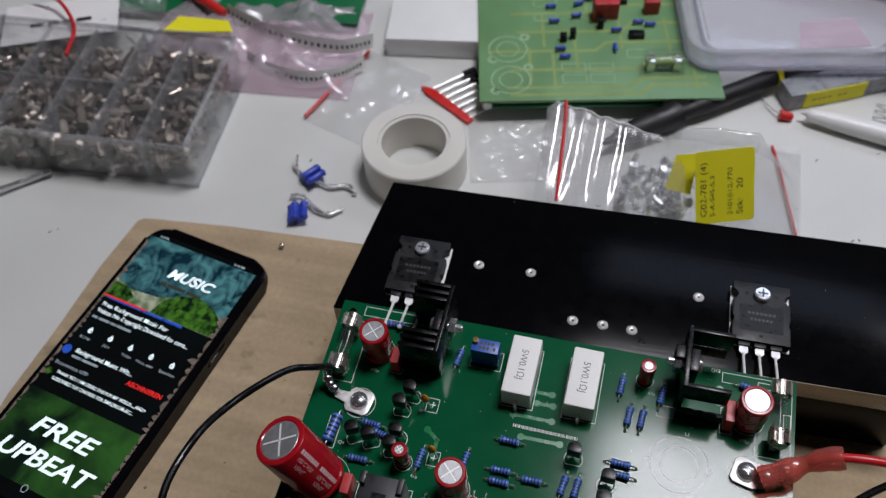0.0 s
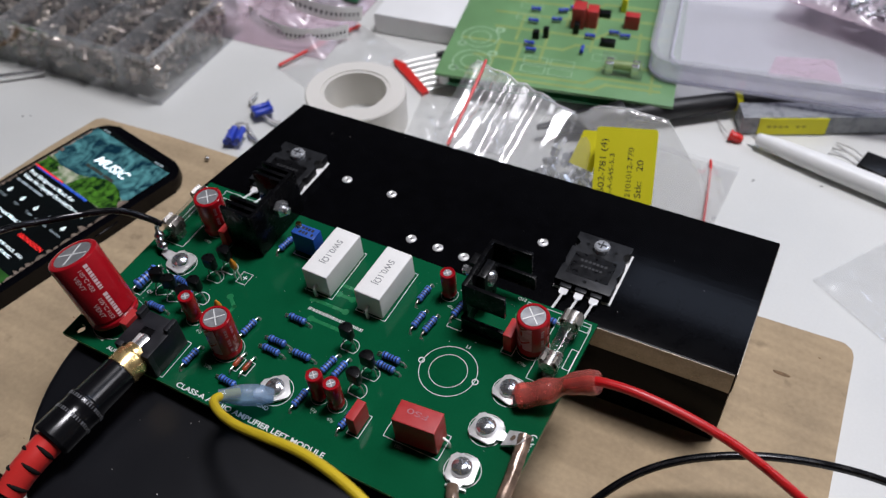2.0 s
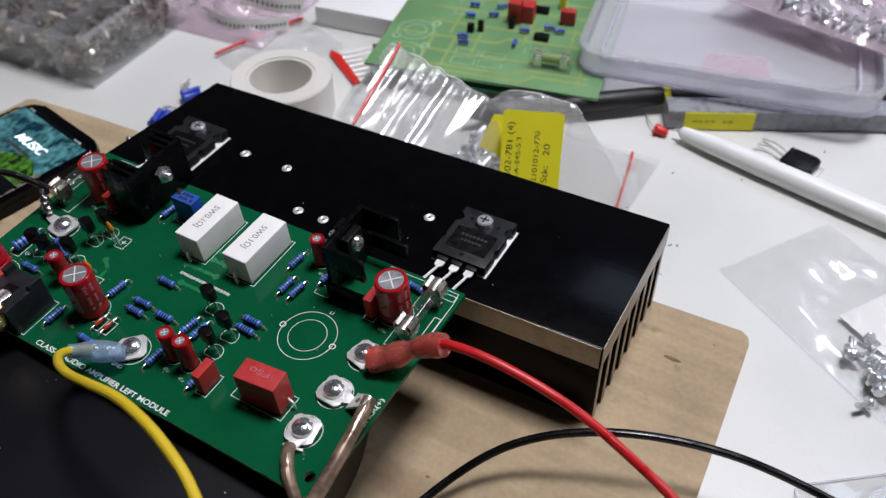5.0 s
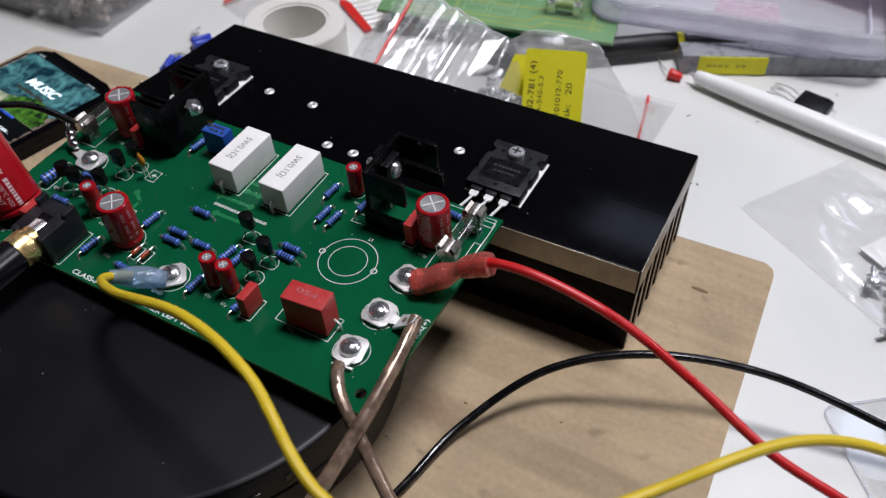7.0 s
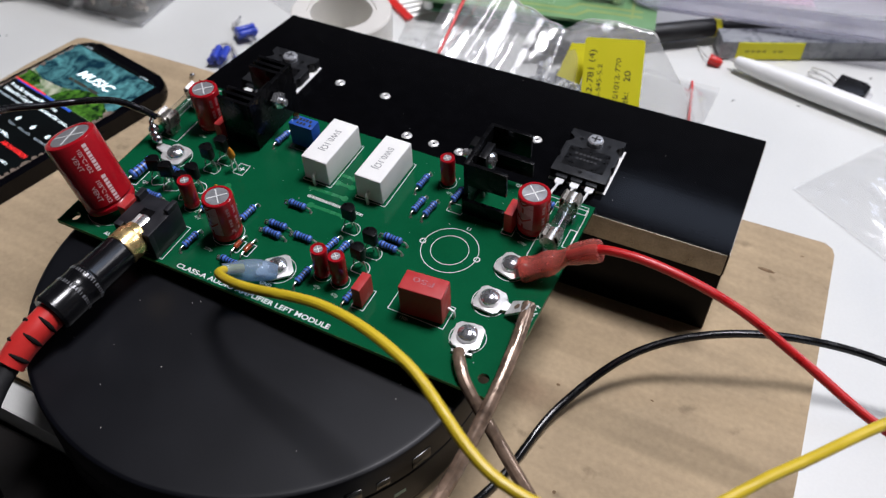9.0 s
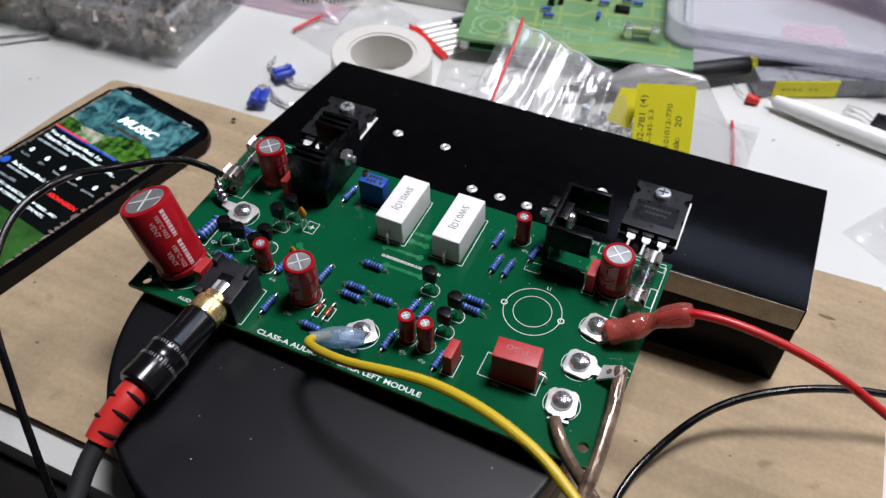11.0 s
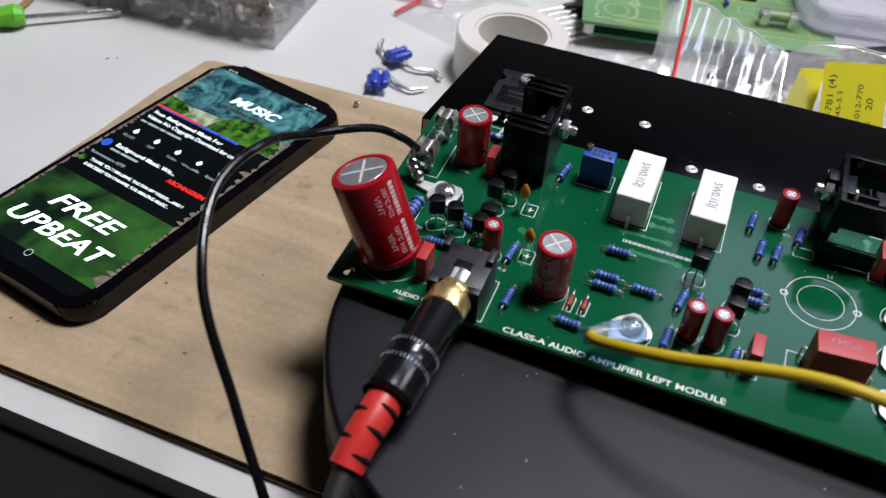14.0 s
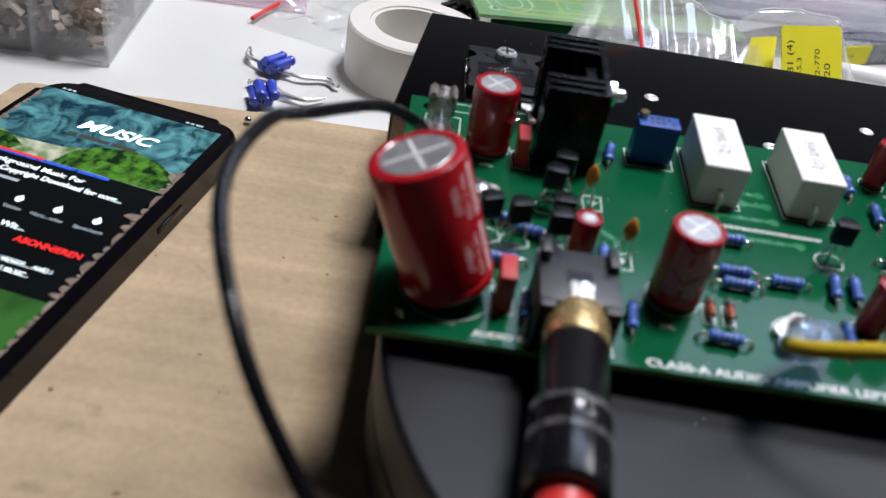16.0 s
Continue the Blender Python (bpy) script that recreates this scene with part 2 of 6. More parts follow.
OLD_TRACK = mat("ochre_track", (0.235, 0.325, 0.11), 0.4, vary=0.15, scale=90)
GREEN_DARK = mat("deep_green_board", (0.006, 0.13, 0.045), 0.35, vary=0.15, scale=60)
GREY_TUBE = mat("grey_clear_tube", (0.26, 0.27, 0.29), 0.3, vary=0.25, scale=260, bump=0.2)
PROBE_BLACK = mat("black_grip", (0.006, 0.006, 0.007), 0.5, vary=0.2, scale=120, bump=0.15)
RED_PLAIN = mat("red_plastic", (0.58, 0.02, 0.016), 0.4, vary=0.1, scale=200)
GREEN_HANDLE = mat("lime_handle", (0.13, 0.48, 0.03), 0.4, vary=0.08, scale=200)
PINK_FILM = film_mat("pink_film", (0.96, 0.88, 0.92), 0.68, 0.15, 0.4, 50, (0.82, 0.72, 0.78))
CLEAR_FILM = film_mat("clear_film", (0.995, 0.995, 0.995), 0.92, 0.18, 0.06, 30, (0.95, 0.95, 0.95), gloss=0.05)
BAG_FILM = film_mat("glossy_bag_film", (0.995, 0.995, 0.995), 0.87, 0.14, 0.02, 30, (0.95, 0.95, 0.95), gloss=0.13)
FROSTED = film_mat("frosted_polypropylene", (0.95, 0.945, 0.985), 0.62, 0.25, 0.12, 60, (0.82, 0.81, 0.89))
CLEAR_BOX = film_mat("clear_polystyrene", (0.985, 0.985, 0.985), 0.975, 0.06, 0.03)
PAPER = mat("white_paper", (0.75, 0.74, 0.72), 0.7, vary=0.04, scale=100)
PINK = mat("pink_foam_bits", (0.70, 0.56, 0.64), 0.6, vary=0.2, scale=120, bump=0.5)
BITS = mat("mixed_metal_bits", (0.52, 0.45, 0.38), 0.3, metal=0.5, vary=0.5, scale=160, rough_vary=0.15)
ZINC = mat("blue_zinc", (0.80, 0.82, 0.85), 0.22, metal=0.7, vary=0.2, scale=300)
GLASS_FUSE = film_mat("fuse_glass", (0.93, 0.94, 0.93), 0.985, 0.03, 0.0, gloss=0.04)
BRIGHT_LEG = mat("bright_tinned_leg", (0.85, 0.85, 0.83), 0.35, metal=0.25, vary=0.1, scale=300)
LAVENDER_FILM = film_mat("lavender_film", (0.95, 0.945, 0.985), 0.72, 0.16, 0.15, 30, (0.86, 0.86, 0.88))
OLD_SILK = mat("faded_silkscreen", (0.30, 0.46, 0.28), 0.6, vary=0.2, scale=300)
SLOT_STEEL = mat("shaded_steel", (0.22, 0.22, 0.23), 0.3, metal=0.8, vary=0.2, scale=400)
CLIP_METAL = mat("dull_spring_metal", (0.50, 0.47, 0.43), 0.28, metal=0.9, vary=0.25, scale=200, bump=0.1)
FADED_PRINT = mat("faded_print", (0.42, 0.36, 0.02), 0.7)


# ---- mesh helpers; all lengths in millimetres ----
class Shape:
    def __init__(self):
        self.bm = bmesh.new()

    def _bevel(self, verts, w, seg=2):
        if w:
            edges = list({e for v in verts for e in v.link_edges})
            bmesh.ops.bevel(self.bm, geom=edges, offset=w, segments=seg, affect="EDGES", profile=0.6)

    def box(self, x0, x1, y0, y1, z0, z1, bevel=0.0, m=None, seg=2):
        r = bmesh.ops.create_cube(self.bm, size=1)["verts"]
        bmesh.ops.transform(self.bm, matrix=(m or Matrix()) @ Matrix.Translation(((x0 + x1) / 2, (y0 + y1) / 2, (z0 + z1) / 2)) @ Matrix.Diagonal((x1 - x0, y1 - y0, z1 - z0, 1)), verts=r)
        self._bevel(r, bevel, seg)
        return self

    def lathe(self, profile, m=None, seg=24):
        """Turns (radius, height) pairs about z; radius 0 closes an end."""
        rings = []
        mm = m or Matrix()
        for r, z in profile:
            if r < 1e-6:
                rings.append([self.bm.verts.new(mm @ Vector((0, 0, z)))])
            else:
                rings.append([self.bm.verts.new(mm @ Vector((r * math.cos(2 * math.pi * i / seg), r * math.sin(2 * math.pi * i / seg), z))) for i in range(seg)])
        for a, b in zip(rings, rings[1:]):
            for i in range(seg):
                j = (i + 1) % seg
                if len(a) == 1 and len(b) > 1:
                    self.bm.faces.new((a[0], b[j], b[i]))
                elif len(b) == 1 and len(a) > 1:
                    self.bm.faces.new((a[i], a[j], b[0]))
                elif len(a) > 1:
                    self.bm.faces.new((a[i], a[j], b[j], b[i]))
        return self

    def cyl(self, p, q, r, r2=None, seg=16):
        p, q = Vector(p), Vector(q)
        h = (q - p).length
        m = Matrix.Translation(p) @ (q - p).to_track_quat("Z", "Y").to_matrix().to_4x4()
        return self.lathe([(0, 0), (r, 0), (r if r2 is None else r2, h), (0, h)], m, seg)

    def tube(self, pts, r, seg=10, steps=8, taper=None):
        path = smooth(pts, steps)
        rings, up = [], None
        for i, p in enumerate(path):
            d = (path[min(i + 1, len(path) - 1)] - path[max(i - 1, 0)]).normalized()
            if up is None:
                up = d.orthogonal().normalized()
            up = (up - d * up.dot(d)).normalized()
            side = d.cross(up)
            rr = r if taper is None else r * taper(i / (len(path) - 1))
            rings.append([self.bm.verts.new(p + (up * math.cos(2 * math.pi * k / seg) + side * math.sin(2 * math.pi * k / seg)) * rr) for k in range(seg)])
        for a, b in zip(rings, rings[1:]):
            for k in range(seg):
                self.bm.faces.new((a[k], a[(k + 1) % seg], b[(k + 1) % seg], b[k]))
        self.bm.faces.new(rings[0][::-1])
        self.bm.faces.new(rings[-1])
        return self

    def prism(self, outline, z0, z1, bevel=0.0, m=None):
        mm = m or Matrix()
        lo = [self.bm.verts.new(mm @ Vector((x, y, z0))) for x, y in outline]
        hi = [self.bm.verts.new(mm @ Vector((x, y, z1))) for x, y in outline]
        n = len(outline)
        self.bm.faces.new(lo[::-1])
        self.bm.faces.new(hi)
        for i in range(n):
            self.bm.faces.new((lo[i], lo[(i + 1) % n], hi[(i + 1) % n], hi[i]))
        self._bevel(lo + hi, bevel)
        return self

    def ring(self, cx, cy, r0, r1, z0, z1, seg=40):
        return self.lathe([(r0, z0), (r1, z0), (r1, z1), (r0, z1), (r0, z0)], Matrix.Translation((cx, cy, 0)), seg)

    def line(self, pts, w, z0, z1, closed=False):
        pts = [Vector(p) for p in pts]
        if closed:
            pts = pts + [pts[0]]
        for p, q in zip(pts, pts[1:]):
            d = (q - p).normalized() * (w / 2)
            n = Vector((-d.y, d.x))
            self.prism([tuple(v) for v in (p - d - n, q + d - n, q + d + n, p - d + n)], z0, z1)
        return self

    def ball(self, c, rx, ry=None, rz=None, sub=2):
        r = bmesh.ops.create_icosphere(self.bm, subdivisions=sub, radius=1)["verts"]
        bmesh.ops.transform(self.bm, matrix=Matrix.Translation(c) @ Matrix.Diagonal((rx, ry or rx, rz or rx, 1)), verts=r)
        return self

    def sheet(self, f, nu, nv):
        """A grid surface through f(u, v), u and v from 0 to 1."""
        g = [[self.bm.verts.new(f(i / nu, j / nv)) for j in range(nv + 1)] for i in range(nu + 1)]
        for i in range(nu):
            for j in range(nv):
                self.bm.faces.new((g[i][j], g[i + 1][j], g[i + 1][j + 1], g[i][j + 1]))
        return self


def smooth(pts, steps):
    """A Catmull-Rom line through the points."""
    p = [Vector(v) for v in pts]
    if len(p) == 2:
        return [p[0].lerp(p[1], i / steps) for i in range(steps + 1)]
    p = [2 * p[0] - p[1]] + p + [2 * p[-1] - p[-2]]
    out = []
    for i in range(1, len(p) - 2):
        a, b, c, d = p[i - 1:i + 3]
        for k in range(steps):
            u = k / steps
            out.append(0.5 * (2 * b + (c - a) * u + (2 * a - 5 * b + 4 * c - d) * u * u + (3 * b - a - 3 * c + d) * u ** 3))
    return out + [p[-2]]


MM = Matrix.Diagonal((0.001, 0.001, 0.001, 1))


def mesh_of(name, shape, material, flat=30):
    bm = shape.bm
    bmesh.ops.transform(bm, matrix=MM, verts=bm.verts)
    bmesh.ops.recalc_face_normals(bm, faces=bm.faces)
    me = bpy.data.meshes.new(name)
    for f in bm.faces:
        f.smooth = True
    for e in bm.edges:
        if len(e.link_faces) == 2 and e.calc_face_angle(0) > radians(flat):
            e.smooth = False
    bm.to_mesh(me)
    bm.free()
    me.materials.append(material)
    return me


def part(name, shape, material, parent=None, label="", m=None, flat=30):
    """Links a shape, or a ready mesh, as one mesh object under a thing or a part."""
    me = shape if isinstance(shape, bpy.types.Mesh) else mesh_of(name, shape, material, flat)
    ob = new(name, me)
    if parent is not None:
        ob.parent = parent
    if m is not None:
        ob.matrix_basis = m
    if label:
        ob["label"] = label
    return ob


def thing(name, label, category, m=None, group="", kind=""):
    ob = new(name)
    ob.empty_display_size = 0.01
    if m is not None:
        ob.matrix_basis = m
    return tagged(ob, label, category, group, kind)


def solo(name, shape, material, label, category, m=None, group="", kind="", flat=30):
    ob = part(name, shape, material, None, "", m, flat)
    return tagged(ob, label, category, group, kind)


def mm(x, y, z, rx=0, ry=0, rz=0):
    return pose(x / 1000, y / 1000, z / 1000, rx, ry, rz)


def words(name, text, height, material, parent, m, thick=0.04, width=None, label="", bold=0.0, slant=0.0):
    """Raised lettering in Blender's own font; height of capitals and width in millimetres."""
    cu = bpy.data.curves.new(name, "FONT")
    cu.body, cu.size, cu.offset, cu.shear = text, 1.0, bold, slant
    tmp = bpy.data.objects.new(name, cu)
    me = bpy.data.meshes.new_from_object(tmp)
    bpy.data.objects.remove(tmp)
    bpy.data.curves.remove(cu)
    co = np.zeros(len(me.vertices) * 3)
    me.vertices.foreach_get("co", co)
    co = co.reshape(-1, 3)
    sy = height / 0.70 / 1000
    sx = sy if width is None else width / 1000 / (co[:, 0].max() - min(co[:, 0].min(), 0))
    me.transform(Matrix.Diagonal((sx, sy, 1, 1)) @ Matrix.Translation((0, 0, 0)))
    me.transform(Matrix.Translation((0, 0, thick / 1000)))
    me.materials.clear()
    me.materials.append(material)
    return part(name, me, None, parent, label, m)


def bars(name, widths, height, gap, material, parent, m, thick=0.05, label=""):
    s = Shape()
    x = 0
    for w in widths:
        if w > 0:
            s.box(x, x + w, 0, height, 0, thick)
        x += abs(w) + gap
    return part(name, s, material, parent, label, m)

# ---- the room and the bench ----
def slab(name, x0, x1, y0, y1, z0, z1, material):
    return solo(name, Shape().box(x0, x1, y0, y1, z0, z1), material, "", "", kind="structure")


slab("floor", -2000, 2000, -1600, 1800, -780, -750, FLOOR)
# out-of-view ceiling and walls, added to shape reflections and fill light
slab("ceiling", -2000, 2000, -1600, 1800, 1700, 1750, CEILING)
slab("unseen_wall_north", -2000, 2000, 1800, 1850, -750, 1700, WALL)
slab("unseen_wall_south", -2000, 2000, -1650, -1600, -750, 1700, WALL)
slab("unseen_wall_east", 2000, 2050, -1650, 1850, -750, 1700, WALL)
slab("unseen_wall_west", -2050, -2000, -1650, 1850, -750, 1700, WALL)

bench = thing("workbench", "white laminate workbench with a worn black front rail", "workbench")
part("tabletop", Shape().box(-1100, 1100, -51, 900, -28, 0, 1.0), TABLE, bench)
part("front_rail", Shape().box(-1100, 1100, -78, -52, -34, -9, 2.0), DARK_WOOD, bench, "worn black front rail")
part("drawer_front", Shape().box(-1000, 1000, -60, -53, -190, -37, 1.5), DARK_WOOD, bench, "dark drawer front")
for lx in (-1040, 1040):
    for ly in (0, 840):
        part("leg", Shape().box(lx - 30, lx + 30, ly, ly + 60, -750, -28, 2), DARK_WOOD, bench)

# scattered pencil marks and crumbs on the top
rng = random.Random(5)
s = Shape()
for _ in range(70):
    x, y, a = rng.uniform(-230, 260), rng.uniform(-45, 290), rng.uniform(0, 180)
    if -190 < x < 198 and y < 150:
        continue
    s.box(-rng.uniform(0.2, 1.1), rng.uniform(0.2, 1.1), -0.25, 0.25, 0, 0.15, m=Matrix.Translation((x, y, 0.02)) @ Matrix.Rotation(radians(a), 4, "Z"))
solo("crumbs", s, DARK_WOOD, "tiny dark crumbs scattered on the white bench top", "crumbs", kind="stuff")

# cardboard sheet under everything
card = thing("cardboard_sheet", "brown corrugated cardboard sheet lying on the bench", "cardboard")
outline = [(-186, -41), (199, -40), (197.5, 40), (194.5, 95), (191.5, 146), (190.2, 149.5), (187, 151.5), (60, 144), (-66, 134), (-130, 130), (-169, 126), (-172, 124), (-177, 96), (-180, 62), (-184, 30)]
part("top_liner", Shape().prism(outline, 3.2, 3.8), CARD, card)
part("bottom_liner", Shape().prism(outline, 0.1, 0.7), CARD, card)
s = Shape()
# flutes: a wave between the liners, seen along the cut front edge
n = 240
for i in range(n):
    x0, x1 = -182.5 + i * 379.0 / n, -182.5 + (i + 1) * 379.0 / n
    za, zb = (0.8, 3.1) if i % 2 else (3.1, 0.8)
    ov = [s.bm.verts.new(v) for v in ((x0, -40.2, za), (x1, -40.2, zb), (x1, 26, zb), (x0, 26, za))]
    s.bm.faces.new(ov)
part("core", Shape().prism([(x * 0.994 - 0.02, (y - 50) * 0.988 + 50) for x, y in outline if y > -30], 0.72, 3.18), CARD_EDGE, card)
part("fluting", s, CARD_EDGE, card, "corrugated inner layer")
s = Shape()
for _ in range(60):
    x, y = rng.uniform(-170, 188), rng.uniform(-36, 140)
    r = rng.uniform(0.25, 0.9)
    s.ball((x, y, 3.85), r, r * rng.uniform(0.4, 1), 0.12, 1)
s.ball((169.5, 126, 3.85), 3.4, 0.9, 0.15, 2)
tagged(part("fleck", s, CARD_EDGE, card, "dark flecks in the paper"), kind="stuff")

# round black stand
stand = thing("round_stand", "low round matt black plastic housing lying flat under the circuit board", "round stand", mm(27, 10, 0))
R = 74.8
part("body", Shape().lathe([(0, 3.9), (R - 3, 3.9), (R - 1, 6), (R, 10), (R, 23.4), (R - 0.5, 23.8), (R - 0.5, 24.4), (R, 24.8), (R, 35.6), (R - 0.4, 36.5), (R - 1.2, 36.95), (R - 1.6, 37), (R - 2.6, 37), (R - 6, 37), (0, 37)], seg=128), STAND, stand)
# embossed ports and lettering on its rim
for a, w, h in ((-22, 3.4, 5.0), (-32, 2.2, 3.4), (-39, 2.6, 4.4)):
    m = Matrix.Rotation(radians(a), 4, "Z")
    part("port", Shape().box(R - 0.3, R + 0.35, -w, w, 26, 26 + h, 0.25, m), GLOSS_BLACK, stand)
for a in (-28, -44):
    m = Matrix.Rotation(radians(a), 4, "Z")
    part("rim_mark", Shape().box(R + 0.02, R + 0.12, -2.0, 2.0, 16, 17.6, 0, m), SILK_DIM, stand, "small pale rim print")
s = Shape()
for _ in range(16):
    a, r = rng.uniform(math.pi * 1.0, math.pi * 2.0), R * math.sqrt(rng.uniform(0.03, 0.95))
    q = rng.uniform(0.1, 0.3)
    s.ball((r * math.cos(a), r * math.sin(a), 37.02), q, q * rng.uniform(0.5, 1), 0.1, 1)
tagged(part("dust", s, DUST, stand, "pale dust specks"), kind="stuff")

# ---- the large heatsink ----
HS = mm(51.5, 112.2, 0, 0, 0, 2.9)
sink = thing("heatsink", "large black anodised aluminium heatsink with sawn bare ends", "heatsink", HS)
# its ends are sawn slightly out of square
PLATE = [(-107.6, -30.6), (102.2, -32.0), (103.4, 32.6), (-99.4, 33.2)]
part("base_plate", Shape().prism(PLATE, 33.2, 43.5, 0.35), ANODISED, sink)


def sawn(name, p, q, z0, z1, label):
    """A bare cut face, a hair proud of the edge from p to q."""
    p, q = Vector(p), Vector(q)
    d = (q - p).normalized()
    n = Vector((d.y, -d.x))
    return part(name, Shape().prism([tuple(v) for v in (p + d * 0.5 - n * 0.05, q - d * 0.5 - n * 0.05, q - d * 0.5 + n * 0.22, p + d * 0.5 + n * 0.22)], z0, z1, 0.08), BARE_ALU, sink, label)


sawn("sawn_front", PLATE[0], PLATE[1], 33.4, 43.1, "bare sawn aluminium edge")
sawn("sawn_end", PLATE[1], PLATE[2], 33.4, 43.1, "bare sawn aluminium end")
sawn("sawn_end", PLATE[3], PLATE[0], 33.4, 43.1, "bare sawn aluminium end")
for i in range(8):
    k = i / 7
    y = -29.4 + 59.6 * k
    x0, x1 = -107.0 + 7.6 * k, 101.9 + 1.2 * k
    f = part("fin", Shape().box(x0 - 0.1, x1, -1.7, 1.7, 3.9, 33.4, 0.3), ANODISED, sink, "", mm(0, y, 0))
    part("fin_end", Shape().box(x1 + 0.02, x1 + 0.25, -1.5, 1.5, 4.2, 33.1, 0.08), BARE_ALU, f, "bare cut end")
IHS = HS.inverted()
for hx, hy in ((-5.5, 107.1), (14.5, 107.9), (33.4, 90.4), (44.3, 90.9), (54.8, 91.1), (77.0, 110.8)):
    p = IHS @ Vector((hx / 1000, hy / 1000, 0)) * 1000
    h = part("threaded_hole", Shape().lathe([(0, 43.35), (0.3, 43.4), (0.5, 43.72), (1.2, 43.95), (1.8, 43.72), (2.1, 43.4)], Matrix.Translation((p.x, p.y, 0)), 20), TIN, sink, "bright burred threaded hole")
s = Shape()
for _ in range(22):
    q = rng.uniform(0.06, 0.17)
    s.ball((rng.uniform(-98, 101), rng.uniform(-30, 32), 43.52), q, q, 0.06, 1)
tagged(part("dust", s, DUST, sink, "pale dust specks"), kind="stuff")

# ---- the amplifier board ----
BM = Matrix.LocRotScale((0, 0, 0.04325), Euler((radians(3.388), radians(-1.568), radians(-0.046))), None)
amp = thing("amplifier_board", "green class-A amplifier circuit board crowded with soldered components", "circuit board", BM)
IB = BM.inverted()


def drilled(outline, holes, z0, z1):
    """A plate with round holes, filled by triangulating its rings."""
    sh = Shape()
    bm = sh.bm
    loops = [outline] + [[(x + r * math.cos(2 * math.pi * i / 20), y + r * math.sin(2 * math.pi * i / 20)) for i in range(20)] for x, y, r in holes]
    tops, edges = [], []
    for lp in loops:
        vs = [bm.verts.new((x, y, z1)) for x, y in lp]
        tops.append(vs)
        edges += [bm.edges.new((vs[i], vs[(i + 1) % len(vs)])) for i in range(len(vs))]
    bmesh.ops.triangle_fill(bm, use_beauty=True, use_dissolve=False, edges=edges)
    faces = list(bm.faces)
    ext = bmesh.ops.extrude_face_region(bm, geom=faces)
    bmesh.ops.translate(bm, verts=[v for v in ext["geom"] if isinstance(v, bmesh.types.BMVert)], vec=(0, 0, z0 - z1))
    return sh


part("substrate", drilled([(-50, -1.4), (110.5, -2.6), (110.5, 78.6), (-50, 78.6)], [(-45.5, 2.5, 1.7), (105.2, 2.9, 1.7), (-45.5, 74.5, 1.5)], -1.6, 0), SOLDERMASK, amp, "glossy green solder mask")
part("board_edge", Shape().prism([(-50.02, -1.47), (110.52, -2.67), (110.52, -2.61), (-50.02, -1.41)], -1.5, -0.1), PCB_EDGE, amp, "raw board edge")

# tracks that catch the light
for pts in ([(20, 47.5), (33, 47.5)], [(24, 40.2), (37, 40.2)], [(25.2, 57), (31.5, 57)], [(27, 53), (32.5, 53)], [(86, 66), (86, 71)], [(-3, 24), (-3, 33), (-7, 36)]):
    s = Shape().line(pts, 1.3, 0.005, 0.035)
    for p in (pts[0], pts[-1]):
        s.ring(*p, 0.5, 1.25, 0.006, 0.045, 14)
    part("copper_track", s, TRACE, amp, "lighter green copper track")
s = Shape()
for _ in range(90):
    x, y = rng.uniform(-48, 109), rng.uniform(1, 77)
    q = rng.uniform(0.07, 0.22)
    s.ball((x, y, 0.03), q, q * rng.uniform(0.4, 1), 0.05, 1)
tagged(part("dust", s, DUST, amp, "pale dust and flux specks"), kind="stuff")

# silkscreen lines
s = Shape()
s.ring(75.3, 41.8, 9.2, 9.41, 0.01, 0.05, 64)
s.ring(75.3, 41.8, 6.02, 6.21, 0.01, 0.05, 64)
for x in (65.7, 84.8):
    s.ring(x, 41.8, 0.75, 1.1, 0.01, 0.05, 20)
for x, y in ((96, 43.3), (95.5, 28.3), (95.2, 13.5), (30.2, 11.8), (-32.4, 40.4)):
    s.ring(x, y, 5.35, 5.55, 0.01, 0.05, 40)
for x, y, r in ((-36.5, 11.8, 9.0), (-31, 61, 5.3), (6.5, 18, 5.2), (95.3, 61.8, 5.4), (61.3, 69, 2.9), (44, 16.2, 3.0), (50.4, 16, 3.0), (-12, 23.2, 3.0)):
    s.ring(x, y, r - 0.07, r + 0.07, 0.01, 0.05, 36)


def rect(x0, x1, y0, y1, w=0.2):
    s.line([(x0, y0), (x1, y0), (x1, y1), (x0, y1)], w, 0.01, 0.05, True)


rect(14.8, 25.9, 50, 72.6)
rect(35.7, 47.2, 49.8, 72.2)
rect(1.5, 12.4, 61.8, 68.8)
rect(68.6, 87.2, 13.2, 21.8)
rect(58.2, 62.4, 9, 17.2)
rect(86.9, 90.7, 55.4, 64.4)
rect(-28.3, -24.3, 6.4, 13.6)
rect(-25.2, -21.3, 53.8, 60.6)
rect(-22.2, -6.4, -0.4, 14.5)
rect(86.5, 108.8, 73.8, 77.4)
rect(-41, -18.5, 73.8, 77.4)
rect(66.5, 71.8, 57, 61)
rect(98.2, 109.2, 50, 76)
rect(106.8, 109.0, 58, 66)
rect(-45.8, -37.6, 47, 71)
rect(-40.8, -36.6, 22.8, 33.8)
rect(-9.5, -5.5, 42.2, 47.2)
rect(-4.6, -0.6, 24, 29)
tagged(part("silkscreen", s, SILK, amp, "white printed component outlines"), kind="stuff")


def silk(text, x, y, h, rot=0, width=None, material=None):
    words("lettering", text, h, material or SILK, amp, mm(x, y, 0.02, 0, 0, rot), 0.04, width, "white silkscreen lettering", 0.018)


